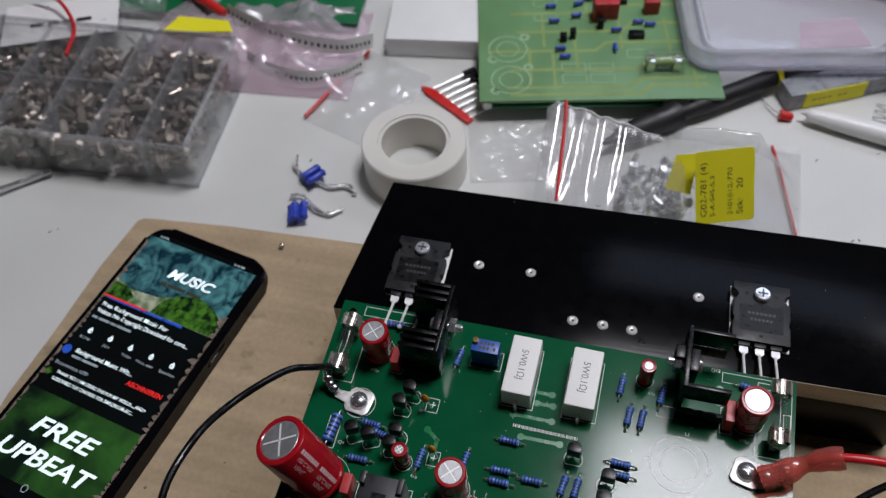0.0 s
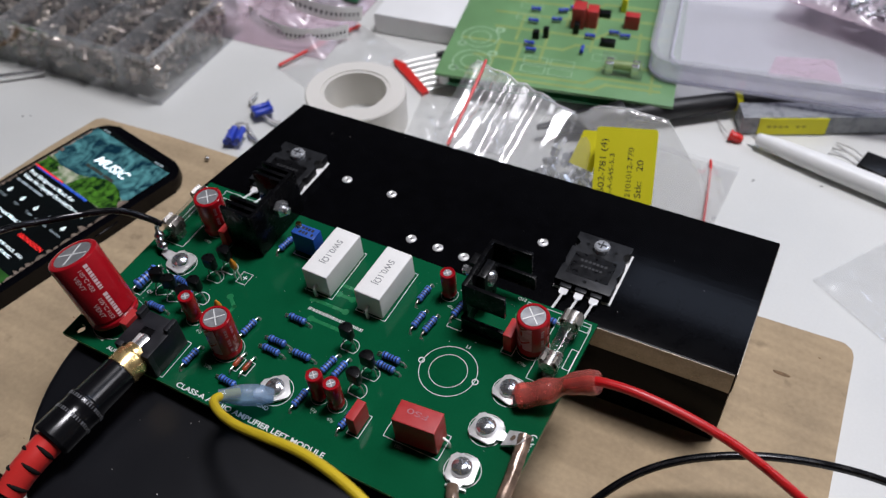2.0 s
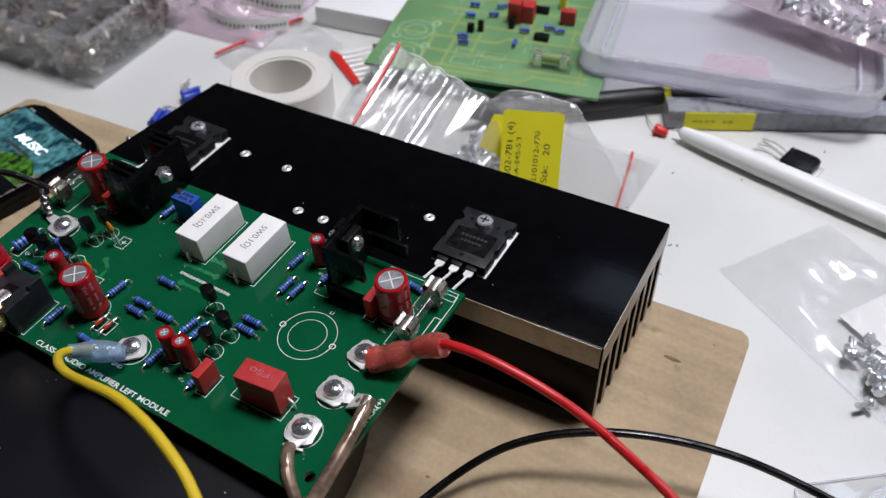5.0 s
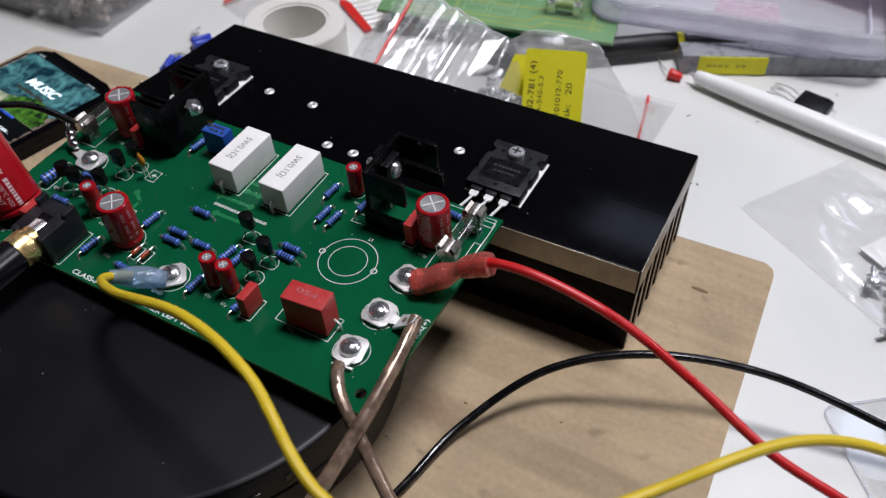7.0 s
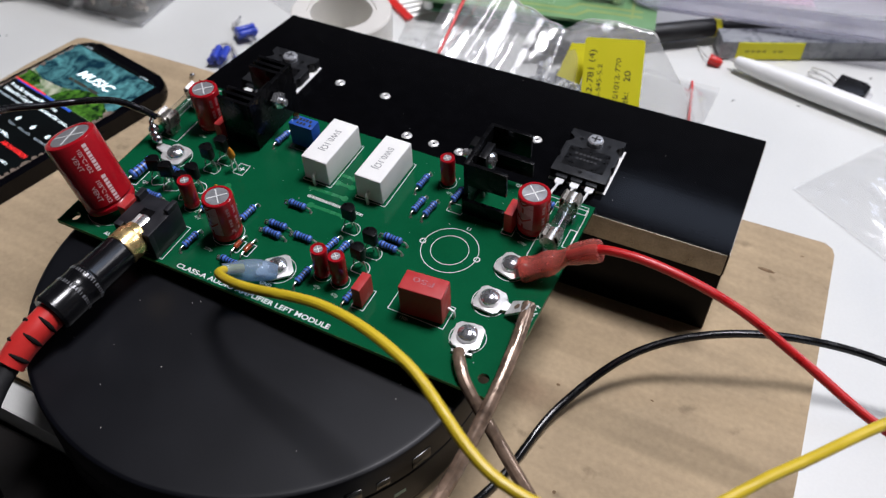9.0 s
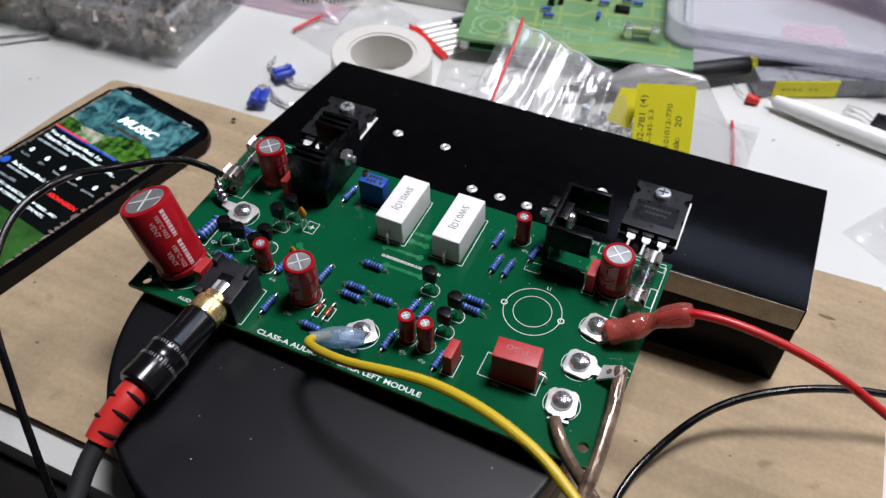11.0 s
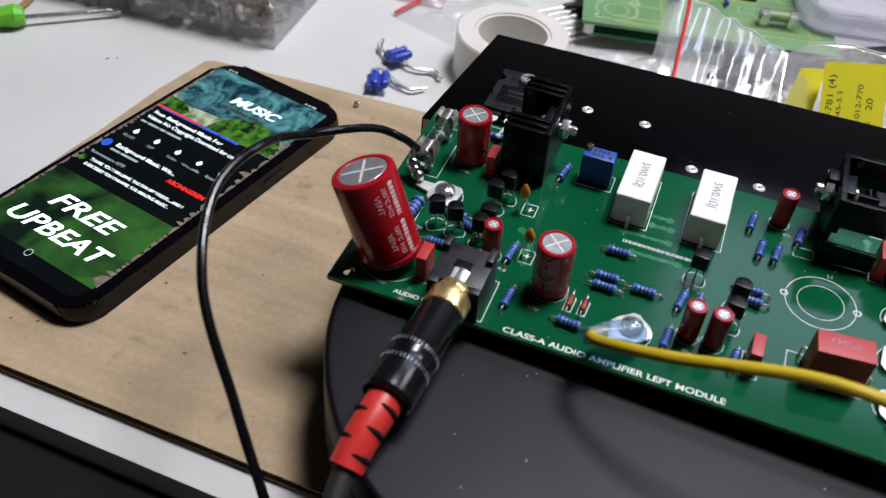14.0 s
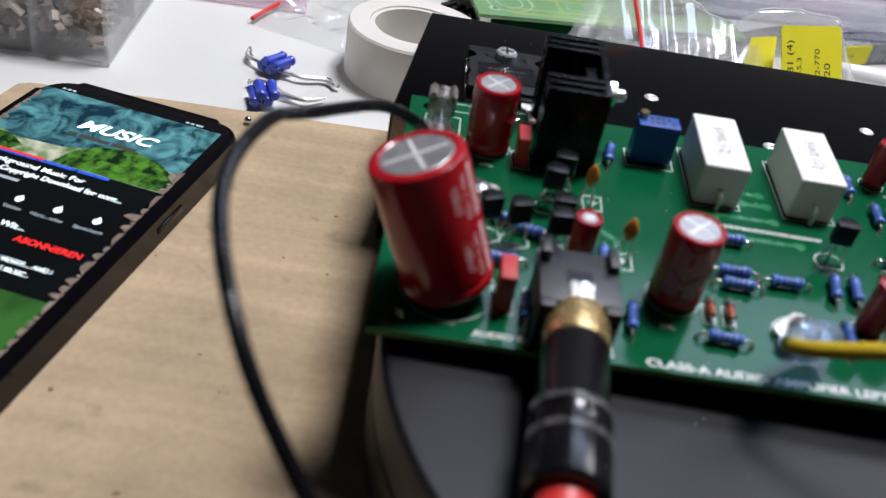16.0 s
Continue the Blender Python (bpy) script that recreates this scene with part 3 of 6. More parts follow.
silk("CLASS-A AUDIO AMPLIFIER LEFT MODULE", -0.5, -1.0, 1.75, -0.35, 57.0)
silk("AUDIO INPUT", -31.4, 0.1, 1.35, 0, 14.5)
silk("GND", 27.6, 4.6, 1.3)
silk("SPKR(+)", 109.6, 22.6, 1.4, 90, 10.5)
silk("L1", 76.2, 52.0, 1.2, 0, None)
silk("Q12", 82.6, 77.0, 1.2)
silk("Q4", -35.6, 24.8, 1.2)
for text, x, y in (("1000\u00b5", -38.5, 2.6), ("220\u00b5", 3.0, 9.6), ("470\u00b5", 93.2, 54.2), ("47\u00b5", 43.6, 11.2), ("47\u00b5", 50.2, 10.6), ("150n", 73.2, 12.0), ("470\u00b5", -32.5, 53.4), ("47\u00b5", 62.8, 64.6), ("47\u00b5", -8.6, 19.5)):
    silk(text, x, y - 0.6, 1.1, 0, None, SILK_DIM)
words("plus_sign", "+", 3.0, SILK, amp, mm(-8.6, 43.4, 0.02), 0.04)
words("plus_sign", "+", 3.0, SILK, amp, mm(-3.7, 25.2, 0.02), 0.04)
bars("maker_mark", [(0.26, 0.5, 0.22, 0.38)[i * 7 % 4] for i in range(33)], 1.15, 0.33, SILK, amp, mm(20.7, 43.1, 0.02, 0, 0, -1), 0.04, "white printed maker's mark")


# -- components --
def capacitor(x, y, r, h, m=None, stripe_at=None, top_cross=True, label="red aluminium electrolytic capacitor"):
    """Electrolytic: crimped sleeve, vented top, pale polarity stripe; built about its own axis."""
    base = m or mm(x, y, 0.6)
    c = part("capacitor", Shape().lathe([(0, 0), (r * 0.86, 0), (r * 0.98, 0.5), (r, 1.2), (r * 0.995, 2.0), (r * 0.94, 2.6), (r * 0.94, 2.9), (r, 3.5), (r, h - 0.9), (r * 0.975, h - 0.3), (r * 0.92, h - 0.02), (r * 0.80, h), (r * 0.76, h - 0.25), (0, h - 0.25)], seg=40), RED_SLEEVE, amp, label, base)
    rt = 0.755 if r > 3 else 0.56
    t = Shape().lathe([(0, h - 0.22), (r * rt, h - 0.22), (r * (rt - 0.015), h - 0.12), (0, h - 0.10)], seg=32)
    part("vent_top", t, CAP_TOP, c, "bare aluminium vent top")
    if top_cross:
        # scored cross in a brighter metal than the top, its glint set by colour
        k = Shape()
        for a in (45, 135) if r < 7 else (30, 120):
            k.box(-r * (rt - 0.09), r * (rt - 0.09), -r * 0.03 - 0.04, r * 0.03 + 0.04, h - 0.13, h - 0.03, 0, Matrix.Rotation(radians(a), 4, "Z"))
        part("score_line", k, BRIGHT_LEG, c, "scored cross")
    if stripe_at is not None:
        k = Shape()
        n, w = 8, 78
        k.sheet(lambda u, v: (1.004 * r * math.cos(radians(stripe_at + w * (u - 0.5))), 1.004 * r * math.sin(radians(stripe_at + w * (u - 0.5))), 3.6 + v * (h - 4.4)), n, 1)
        part("stripe", k, RED_STRIPE, c, "pale polarity stripe")
        k = Shape()
        for zc in (0.20, 0.66):
            k.sheet(lambda u, v: (1.008 * r * math.cos(radians(stripe_at + 9 * (u - 0.5))), 1.008 * r * math.sin(radians(stripe_at + 9 * (u - 0.5))), h * zc + v * h * 0.14), 3, 1)
        for zc in (0.40, 0.84):
            for q in (-1, 1):
                k.sheet(lambda u, v: (1.008 * r * math.cos(radians(stripe_at + q * 32 * u)), 1.008 * r * math.sin(radians(stripe_at + q * 32 * u)), h * (zc + 0.13 * u) + v * 0.05 * h), 6, 1)
        part("minus_mark", k, RED_SLEEVE, c)
        if r > 4:
            # two columns of small print beside the stripe
            k = Shape()
            for col in (72, 100, 215, 240):
                zz = h * 0.86
                for w2 in (1.1, 0.8, 0.8, -0.8, 1.0, 1.0, 0.7, -0.6, 1.2, 0.8):
                    if w2 > 0 and zz - w2 > h * 0.2:
                        k.sheet(lambda u, v: (1.006 * r * math.cos(radians(stripe_at + col + 11 * u)), 1.006 * r * math.sin(radians(stripe_at + col + 11 * u)), zz - w2 * v), 2, 1)
                    zz -= abs(w2) + 0.3
            part("print", k, RED_STRIPE, c, "small pale print")
    leads = Shape()
    for q in (-1, 1):
        leads.cyl((q * r * 0.4, 0, -1.6), (q * r * 0.4, 0, 0.2), 0.3, seg=8)
    part("lead", leads, TIN, c)
    return c


def curved_words(text, r, h, a0, z, parent, material, size):
    """Lettering bent round a cylinder, reading upwards along its axis."""
    cu = bpy.data.curves.new("print", "FONT")
    cu.body, cu.size = text, 1.0
    tmp = bpy.data.objects.new("print", cu)
    me = bpy.data.meshes.new_from_object(tmp)
    bpy.data.objects.remove(tmp)
    bpy.data.curves.remove(cu)
    k = size / 0.7 / 1000
    for v in me.vertices:
        along, across = v.co.x * k, v.co.y * k
        a = a0 + across / (r / 1000)
        v.co = ((r + 0.04) / 1000 * math.cos(a), (r + 0.04) / 1000 * math.sin(a), z / 1000 - along)
    me.materials.clear()
    me.materials.append(material)
    return part("print", me, None, parent, "pale printed lettering")


axis = Vector((-9.2, 1.6, 26.0)).normalized()
lean = Matrix.Translation(Vector((-36.5, 11.6, 1.8)) / 1000) @ axis.to_track_quat("Z", "Y").to_matrix().to_4x4()
big = capacitor(0, 0, 8.6, 27.0, lean, None, True, "large red electrolytic capacitor leaning outwards")
A0 = math.atan2(*((lean.to_3x3().inverted() @ Vector((0.75, -0.65, 0))).yx))
for z in (25.2, 13.4):
    bars_at = Shape()
    zz = z
    for w in (1.2, 1.0, 0.9, 0.9, 0.5, 1.0, 0.9, 0.8, 0.4):
        bars_at.sheet(lambda u, v, zz=zz, w=w: (8.65 * math.cos(A0 + 0.40 + 0.17 * u), 8.65 * math.sin(A0 + 0.40 + 0.17 * u), zz - w * v), 2, 1)
        zz -= w + 0.3
    part("maker_mark", bars_at, CAP_PRINT, big, "printed maker's mark")
    curved_words("105\u00b0C H32", 8.6, 27, A0 + 0.13, z - 0.6, big, CAP_PRINT, 1.35)
    curved_words("VENT", 8.6, 27, A0 - 0.16, z - 2.2, big, CAP_PRINT, 1.6)
capacitor(-31.0, 60.2, 5.1, 16.2, stripe_at=110)
capacitor(6.5, 17.9, 5.0, 16.8, stripe_at=-100)
capacitor(95.3, 61.8, 5.2, 15.4, stripe_at=-110)
capacitor(61.3, 69.0, 2.6, 11.0, stripe_at=60)
capacitor(44.0, 16.2, 2.65, 11.6, stripe_at=150)
capacitor(50.4, 16.0, 2.65, 11.6, stripe_at=150)
capacitor(-12.0, 23.2, 2.65, 11.6, stripe_at=120)


def film_capacitor(x, y, sx, sy, h, rz=0, text=None):
    c = part("film_capacitor", Shape().box(-sx / 2, sx / 2, -sy / 2, sy / 2, 0, h, 0.35, seg=3), RED_BOX, amp, "red box film capacitor", mm(x, y, 0.25, 0, 0, rz))
    if text:
        words("value", text, 1.7, RED_STRIPE, c, mm(3.4, 1.2, h + 0.01, 0, 0, 176), 0.02, 7.0)
    return c


film_capacitor(79.4, 17.5, 13.6, 7.2, 12.0, 5, "FS0")
film_capacitor(60.3, 13.2, 3.0, 7.2, 8.2)
film_capacitor(88.8, 60.0, 2.9, 7.4, 8.2)
film_capacitor(-26.3, 10.0, 3.0, 6.6, 8.4)
film_capacitor(-23.3, 57.3, 2.8, 6.2, 7.2)
s = Shape()
s.tube([(71.5, 21.5, 0), (71.8, 21.6, 3), (73.2, 20.6, 3.4)], 0.35, 8, 5)
s.tube([(88.5, 18.5, 0), (88.3, 18.6, 2.5), (86.2, 19.0, 3.0)], 0.35, 8, 5)
part("lead", s, TIN, amp, "tinned wire leads")

for x, y in ((20.3, 61.3), (41.3, 61.0)):
    r = part("power_resistor", Shape().box(-5, 5, -10.7, 10.7, 0.12, 10.3, 0.55, seg=3), CERAMIC, amp, "white ceramic cement power resistor", mm(x, y, 0, 0, 0, -0.8))
    words("value", "5W0.1\u03a9J", 2.3, PRINT_GREY, r, mm(-1.0, 5.8, 10.31, 0, 0, -90), 0.02, 11.2, "grey printed rating")
    k = Shape().tube([(0, -10.6, 4.2), (0, -11.8, 4.0), (0.1, -12.4, 3.0), (0.2, -12.2, -0.5)], 0.55, 8, 6)
    part("lead", k, TIN, r)

tr = part("trimmer", Shape().box(2.0, 11.5, 63.0, 68.0, 0.8, 10.4, 0.3), BLUE_TRIM, amp, "blue multi-turn trimmer potentiometer")
part("adjuster", Shape().cyl((3.2, 66.6, 10.3), (3.2, 66.6, 11.8), 1.05).box(2.4, 4.0, 66.45, 66.75, 11.7, 11.85), BRASS, tr, "brass adjusting screw")
bars("value", [0.9, 0.9, 0.9, -0.6, 0.9], 1.2, 0.4, DARK_MARK, tr, mm(4.6, 64.0, 10.41), 0.02)
bars("value", [1.0, 0.9, 0.9, 1.0], 1.2, 0.4, DARK_MARK, tr, mm(4.6, 65.9, 10.41), 0.02)


def resistor_shape(span, rb=1.15, lb=6.2):
    p = [(0, -lb / 2), (rb * 0.8, -lb / 2), (rb * 1.05, -lb / 2 + 0.5), (rb * 1.05, -lb / 2 + 1.2), (rb * 0.88, -lb / 2 + 1.7), (rb * 0.88, lb / 2 - 1.7), (rb * 1.05, lb / 2 - 1.2), (rb * 1.05, lb / 2 - 0.5), (rb * 0.8, lb / 2), (0, lb / 2)]
    turn = Matrix.Rotation(radians(90), 4, "Y")
    body = mesh_of("resistor", Shape().lathe(p, Matrix.Translation((0, 0, rb * 1.05 + 0.3)) @ turn, 16), BLUE_R)
    zc = rb * 1.05 + 0.3
    k = Shape()
    for q in (-1, 1):
        k.tube([(q * lb / 2 - q * 0.1, 0, zc), (q * (span / 2 - 0.7), 0, zc), (q * span / 2, 0, zc - 0.7), (q * span / 2, 0, -1.0)], 0.28, 8, 4)
        k.lathe([(0.62, 0.0), (0.42, 0.4), (0.25, 0.7)], Matrix.Translation((q * span / 2, 0, 0)), 10)
    wires = mesh_of("lead", k, LEAD)
    k = Shape()
    f = lb / 6.2
    for zc2, rr in ((-2.2, 1.06), (-1.0, 0.895), (0.0, 0.895), (1.0, 0.895), (2.2, 1.06)):
        k.lathe([(rb * rr, zc2 * f - 0.22 * f), (rb * rr + 0.02, zc2 * f - 0.2 * f), (rb * rr + 0.02, zc2 * f + 0.2 * f), (rb * rr, zc2 * f + 0.22 * f)], Matrix.Translation((0, 0, rb * 1.05 + 0.3)) @ turn, 16)
    band = mesh_of("colour_band", k, BAND_DARK)
    return body, wires, band


RES, RES_BIG = resistor_shape(10.2), resistor_shape(13.5, 1.9, 9.5)


def resistor(x, y, rz, kit=RES):
    r = part("resistor", kit[0], None, amp, "blue metal film resistor with dark bands", mm(x, y, 0, 0, 0, rz))
    part("lead", kit[1], None, r)
    part("colour_band", kit[2], None, r)
    return r


for x, y, rz in ((-2.6, 63.6, 82), (20.8, 37.4, -1), (20, 27, 0), (20.2, 23.2, -2), (30.4, 25.9, 0), (40.4, 26.6, 80), (44.6, 26.6, 83), (39.2, 12.3, 84), (56.4, 12.2, 84),
                 (53.9, 64.7, 85), (57.6, 54.4, 85), (61.9, 54.2, 84), (67.4, 64, 82), (57.2, 37.5, -2), (57.4, 33.8, -3), (-2.3, 9.5, 85), (7.9, 27.4, 84), (14.7, 7.3, -4),
                 (-26.9, 20.7, 0), (-21.9, 8.2, 88), (-6.7, 25.2, 84), (-21.8, 30.6, -14), (95.4, 72.8, -8), (-28, 71.6, 2), (-26, 33.5, -4)):
    resistor(x, y, rz)
resistor(-38.2, 29.0, 83, RES_BIG)

# TO-92 transistors
k = Shape()
arc = [(2.35 * math.cos(radians(a)), 2.35 * math.sin(radians(a))) for a in range(-35, 216, 12)]
k.prism([(x, y - 0.6) for x, y in arc], 5.6, 10.4, 0.15)
T_BODY = mesh_of("transistor", k, BLACK_EPOXY)
k = Shape()
for q in (-1, 0, 1):
    k.tube([(q * 1.27, -0.6, 5.8), (q * 1.3, -0.6, 4.6), (q * 2.2, -0.6 + (0.8 if q == 0 else 0), 2.6), (q * 2.4, -0.6 + (1.2 if q == 0 else 0), -0.6)], 0.25, 6, 4)
T_LEGS = mesh_of("lead", k, LEAD)
k = Shape()
k.line([(3.0 * math.cos(radians(a)), 3.0 * math.sin(radians(a)) - 0.6) for a in range(-40, 221, 13)], 0.24, 0.01, 0.05, True)
T_MARK = mesh_of("outline_mark", k, SILK)
for x, y, rz in ((42.2, 36.8, 0), (53.8, 30.6, 2), (53.4, 23.6, -2), (-30.4, 28.6, 30), (-24.6, 28.0, 24), (-15.8, 31.2, 6), (-16.6, 26.4, 10), (-17.2, 41.2, 2), (-15.0, 46.6, 0)):
    t = part("transistor", T_BODY, None, amp, "small black transistor on three wire legs", mm(x, y, 0, 0, 0, rz))
    part("lead", T_LEGS, None, t)
    part("outline_mark", T_MARK, None, t)

# glass diodes
k = Shape()
turn = Matrix.Translation((0, 0, 1.5)) @ Matrix.Rotation(radians(90), 4, "Y")
k.lathe([(0, -2), (0.7, -1.9), (0.85, -1.3), (0.85, 1.3), (0.7, 1.9), (0, 2)], turn, 14)
D_BODY = mesh_of("diode", k, GLASS_DIODE)
k = Shape()
for q in (-1, 1):
    k.tube([(q * 1.9, 0, 1.5), (q * 3.6, 0, 1.5), (q * 4.2, 0, 0.9), (q * 4.2, 0, -0.8)], 0.27, 8, 4)
D_LEGS = mesh_of("lead", k, LEAD)
k = Shape().lathe([(0.86, 1.0), (0.9, 1.0), (0.9, 1.5), (0.86, 1.5)], turn, 14)
D_BAND = mesh_of("cathode_band", k, BAND_DARK)
k = Shape()
k.line([(-2.6, -1.1), (2.6, -1.1), (2.6, 1.1), (-2.6, 1.1)], 0.22, 0.01, 0.05, True)
D_MARK = mesh_of("outline_mark", k, SILK)
for x, y in ((13.1, 14.6), (16.9, 14.6)):
    d = part("diode", D_BODY, None, amp, "small orange glass diode", mm(x, y, 0, 0, 0, 87))
    part("lead", D_LEGS, None, d)
    part("cathode_band", D_BAND, None, d)
    part("outline_mark", D_MARK, None, d)

# amber ceramic drops
for x, y in ((-9.2, 43.6), (-2.6, 27.0)):
    c = part("ceramic_capacitor", Shape().lathe([(0, 4.6), (0.55, 5.2), (1.25, 6.8), (1.3, 7.8), (0.9, 9.2), (0.35, 10.4), (0, 10.7)], Matrix.Translation((x, y, 0)) @ Matrix.Diagonal((1.15, 0.8, 1, 1)), 18), AMBER, amp, "amber dipped ceramic capacitor")
    part("lead", Shape().tube([(x - 0.5, y, 5.2), (x - 1.2, y, 3), (x - 1.3, y, -0.5)], 0.25, 6, 4).tube([(x + 0.5, y, 5.2), (x + 1.2, y, 3), (x + 1.3, y, -0.5)], 0.25, 6, 4), TIN, c)


# clip-on heatsinks with their driver transistors
def hexnut(sh, m, r, h):
    sh.prism([(r * math.cos(radians(60 * i)), r * math.sin(radians(60 * i))) for i in range(6)], 0, h, 0.15, m)


def small_sink(m, tall):
    if tall:
        spine = Shape().box(0, 1.5, 0, 26, 0.6, 20, 0.15)
        flanges = [(y, 0.6, 20.0, 12.2) for y in (0, 2.9, 5.6, 19.0, 21.7, 24.5)]
    else:
        spine = Shape().prism([(0, 0.6), (26, 0.6), (26, 6.4), (23.9, 6.4), (23.9, 19.6), (2.6, 19.6), (2.6, 6.4), (0, 6.4)], 0, 1.5, 0.12, Matrix(((0, 0, 1, 0), (1, 0, 0, 0), (0, 1, 0, 0), (0, 0, 0, 1))))
        flanges = [(24.7, 0.6, 6.4, 13.2), (22.6, 11.0, 19.6, 13.2), (2.6, 11.0, 19.6, 13.2), (0, 0.6, 6.4, 13.2)]
    h = part("clip_heatsink", spine, SINK_BLACK, amp, "black folded sheet heatsink", m)
    for y, z0, z1, w in flanges:
        part("flange", Shape().box(-w, 0.2, y + 0.02, y + 1.42, z0, z1 - 0.02, 0.15), SINK_BLACK, h)
    if not tall:
        part("clamp", Shape().box(1.55, 4.6, 8.6, 13.4, 9.5, 17.8, 0.3), BLACK_EPOXY, h, "black clamping block")
    t = Shape().box(-3.0, -0.3, 9.2, 17.0, 3.4, 17.5, 0.25)
    d = part("power_transistor", t, BLACK_EPOXY, h, "black flat driver transistor")
    part("lead", Shape().box(-1.9, -1.4, 10.4, 11.1, -0.5, 3.6).box(-1.9, -1.4, 12.8, 13.5, -0.5, 3.6).box(-1.9, -1.4, 15.2, 15.9, -0.5, 3.6), TIN, d)
    b = Shape()
    turn = Matrix.Translation((0, 13.0, 13.6)) @ Matrix.Rotation(radians(90), 4, "Y")
    b.lathe([(0, -4.4), (2.2, -4.3), (2.7, -3.4), (2.7, -2.9), (1.45, -2.9), (1.45, 6.4), (1.2, 6.8), (0, 6.8)], turn, 18)
    hexnut(b, turn @ Matrix.Translation((0, 0, 2.2)), 3.15, 2.3)
    part("bolt", b, STEEL, h, "bright bolt and hex nut")
    return h


small_sink(mm(-8.6, 55.6, 0), True)
small_sink(mm(73.4, 83.6, 0, 0, 0, 180) @ Matrix.Diagonal((1, 1, 1.08, 1)), False)

# audio input socket
j = Shape()
j.box(-10.3, -7.4, -1.2, 1.0, 0.1, 11, 0.3)
jack = part("input_socket", j, JACK_BLACK, amp, "black moulded audio input socket")
part("tab", Shape().box(-21.5, -7.4, 0.5, 14, 0.1, 11, 0.3), JACK_BLACK, jack)
part("tab", Shape().box(-21.5, -18.6, -1.2, 1.0, 0.1, 11, 0.3), JACK_BLACK, jack)
part("tab", Shape().box(-21.5, -19.6, 10, 14, 10.8, 13.4, 0.25), JACK_BLACK, jack)
part("tab", Shape().box(-9.2, -7.4, 9, 14, 10.8, 12.8, 0.25), JACK_BLACK, jack)
part("contact", Shape().box(-16.2, -12.8, 0.2, 5.4, 10.9, 11.4, 0.15).box(-16.2, -12.8, -0.6, 0.3, 8.0, 11.4, 0.15), TIN, jack, "tinned contact spring")
# flat black plate on top, painting the shade of an unmodelled recess
part("recess_shade", Shape().box(-16.8, -12.2, 5.4, 8.4, 10.95, 11.08), BLACK_EPOXY, jack)


# screw lugs
def lug(x, y, rz, length=11.0, up=0.0, w=8.9, tongue=0.0):
    h = w / 2
    c = h - 1.3
    neck = [(h, -1.9), (length - 1, -1.5), (length, -0.9), (length, 0.9), (length - 1, 1.5), (h, 1.9)] if length > h + 1 else []
    g = part("solder_lug", Shape().prism([(-h, -c), (-c, -h), (c, -h), (h, -c)] + neck + [(h, c), (c, h), (-c, h), (-h, c)], 0.6, 1.4, 0.12), TIN, amp, "tinned screw terminal lug", mm(x, y, 0, 0, -up, rz))
    if tongue:
        # the end is bent upwards and holds a soldered wire
        t = Matrix.Translation((length - 0.6, 0, 1.0)) @ Matrix.Rotation(radians(-38), 4, "Y")
        k = part("tongue", Shape().prism([(0, -2.9), (tongue - 1.2, -2.3), (tongue, -1.0), (tongue, 1.0), (tongue - 1.2, 2.3), (0, 2.9)], -0.4, 0.4, 0.12, t), TIN, g, "bent tinned tongue")
        part("solder_spot", Shape().lathe([(0, 0.38), (0.9, 0.42), (1.0, 0.6), (0, 0.7)], t @ Matrix.Translation((3.6, 0, 0)), 14), SPEAKER_WIRE, k, "brown hole with a wire end")
    s = Shape().lathe([(0, 1.4), (3.2, 1.4), (3.2, 1.9), (2.95, 2.8), (2.2, 3.5), (1.1, 3.9), (0, 4.0)], seg=28)
    sc = part("screw", s, STEEL, g, "bright domed cross-head screw")
    # no cut slot: darker bars on the dome carry its shade as colour
    c = Shape()
    for a in (20, 110):
        c.box(-1.7, 1.7, -0.28, 0.28, 3.72, 4.06, 0.05, Matrix.Rotation(radians(a), 4, "Z"))
    part("cross_slot", c, SLOT_STEEL, sc)
    part("standoff", Shape().lathe([(0, -4.0), (3.0, -4.0), (3.0, -1.7), (0, -1.7)], seg=20), BRASS, g)
    return g


lug(96.0, 43.3, -14, 4.0)
lug(95.5, 28.3, -4, 7.2, 0, 8.9, 8.0)
fk = lug(95.2, 13.5, -82, 6.4)
part("lip", Shape().box(5.6, 6.4, -3.2, 3.2, -1.0, 1.3, 0.3), TIN, fk, "white tinned lip bent downwards")
lug(30.2, 11.8, 222, 7.0)
lug(-32.4, 40.4, 172, 9.5)
s = Shape()
s.ball((-42.0, 42.6, 3.2), 2.2, 1.9, 1.9)
s.ball((-44.4, 44.6, 5.2), 2.0, 1.9, 2.4)
s.ball((-43.2, 43.2, 4.4), 1.8, 1.6, 1.8)
s.tube([(-44.2, 44.4, 5), (-45.2, 45.2, 8), (-44.6, 46.0, 10)], 0.8, 8, 5)
part("solder_joint", s, SOLDER, amp, "shiny solder blobs on a cable end")


def bent_strip(prof, y0, y1, t, x):
    """Sheet metal bent along a profile in x and z, t thick to each side, from y0 to y1."""
    c = Shape()
    pts = [Vector(p) for p in prof]
    rows = []
    for i, p in enumerate(pts):
        d = (pts[min(i + 1, len(pts) - 1)] - pts[max(i - 1, 0)]).normalized()
        n = Vector((-d.y, d.x)) * t
        rows.append([c.bm.verts.new((x + q.x, y, q.y)) for q, y in ((p + n, y0), (p + n, y1), (p - n, y1), (p - n, y0))])
    for r, q in zip(rows, rows[1:]):
        for i in range(4):
            c.bm.faces.new((r[i], r[(i + 1) % 4], q[(i + 1) % 4], q[i]))
    c.bm.faces.new(rows[0])
    c.bm.faces.new(rows[-1])
    return c


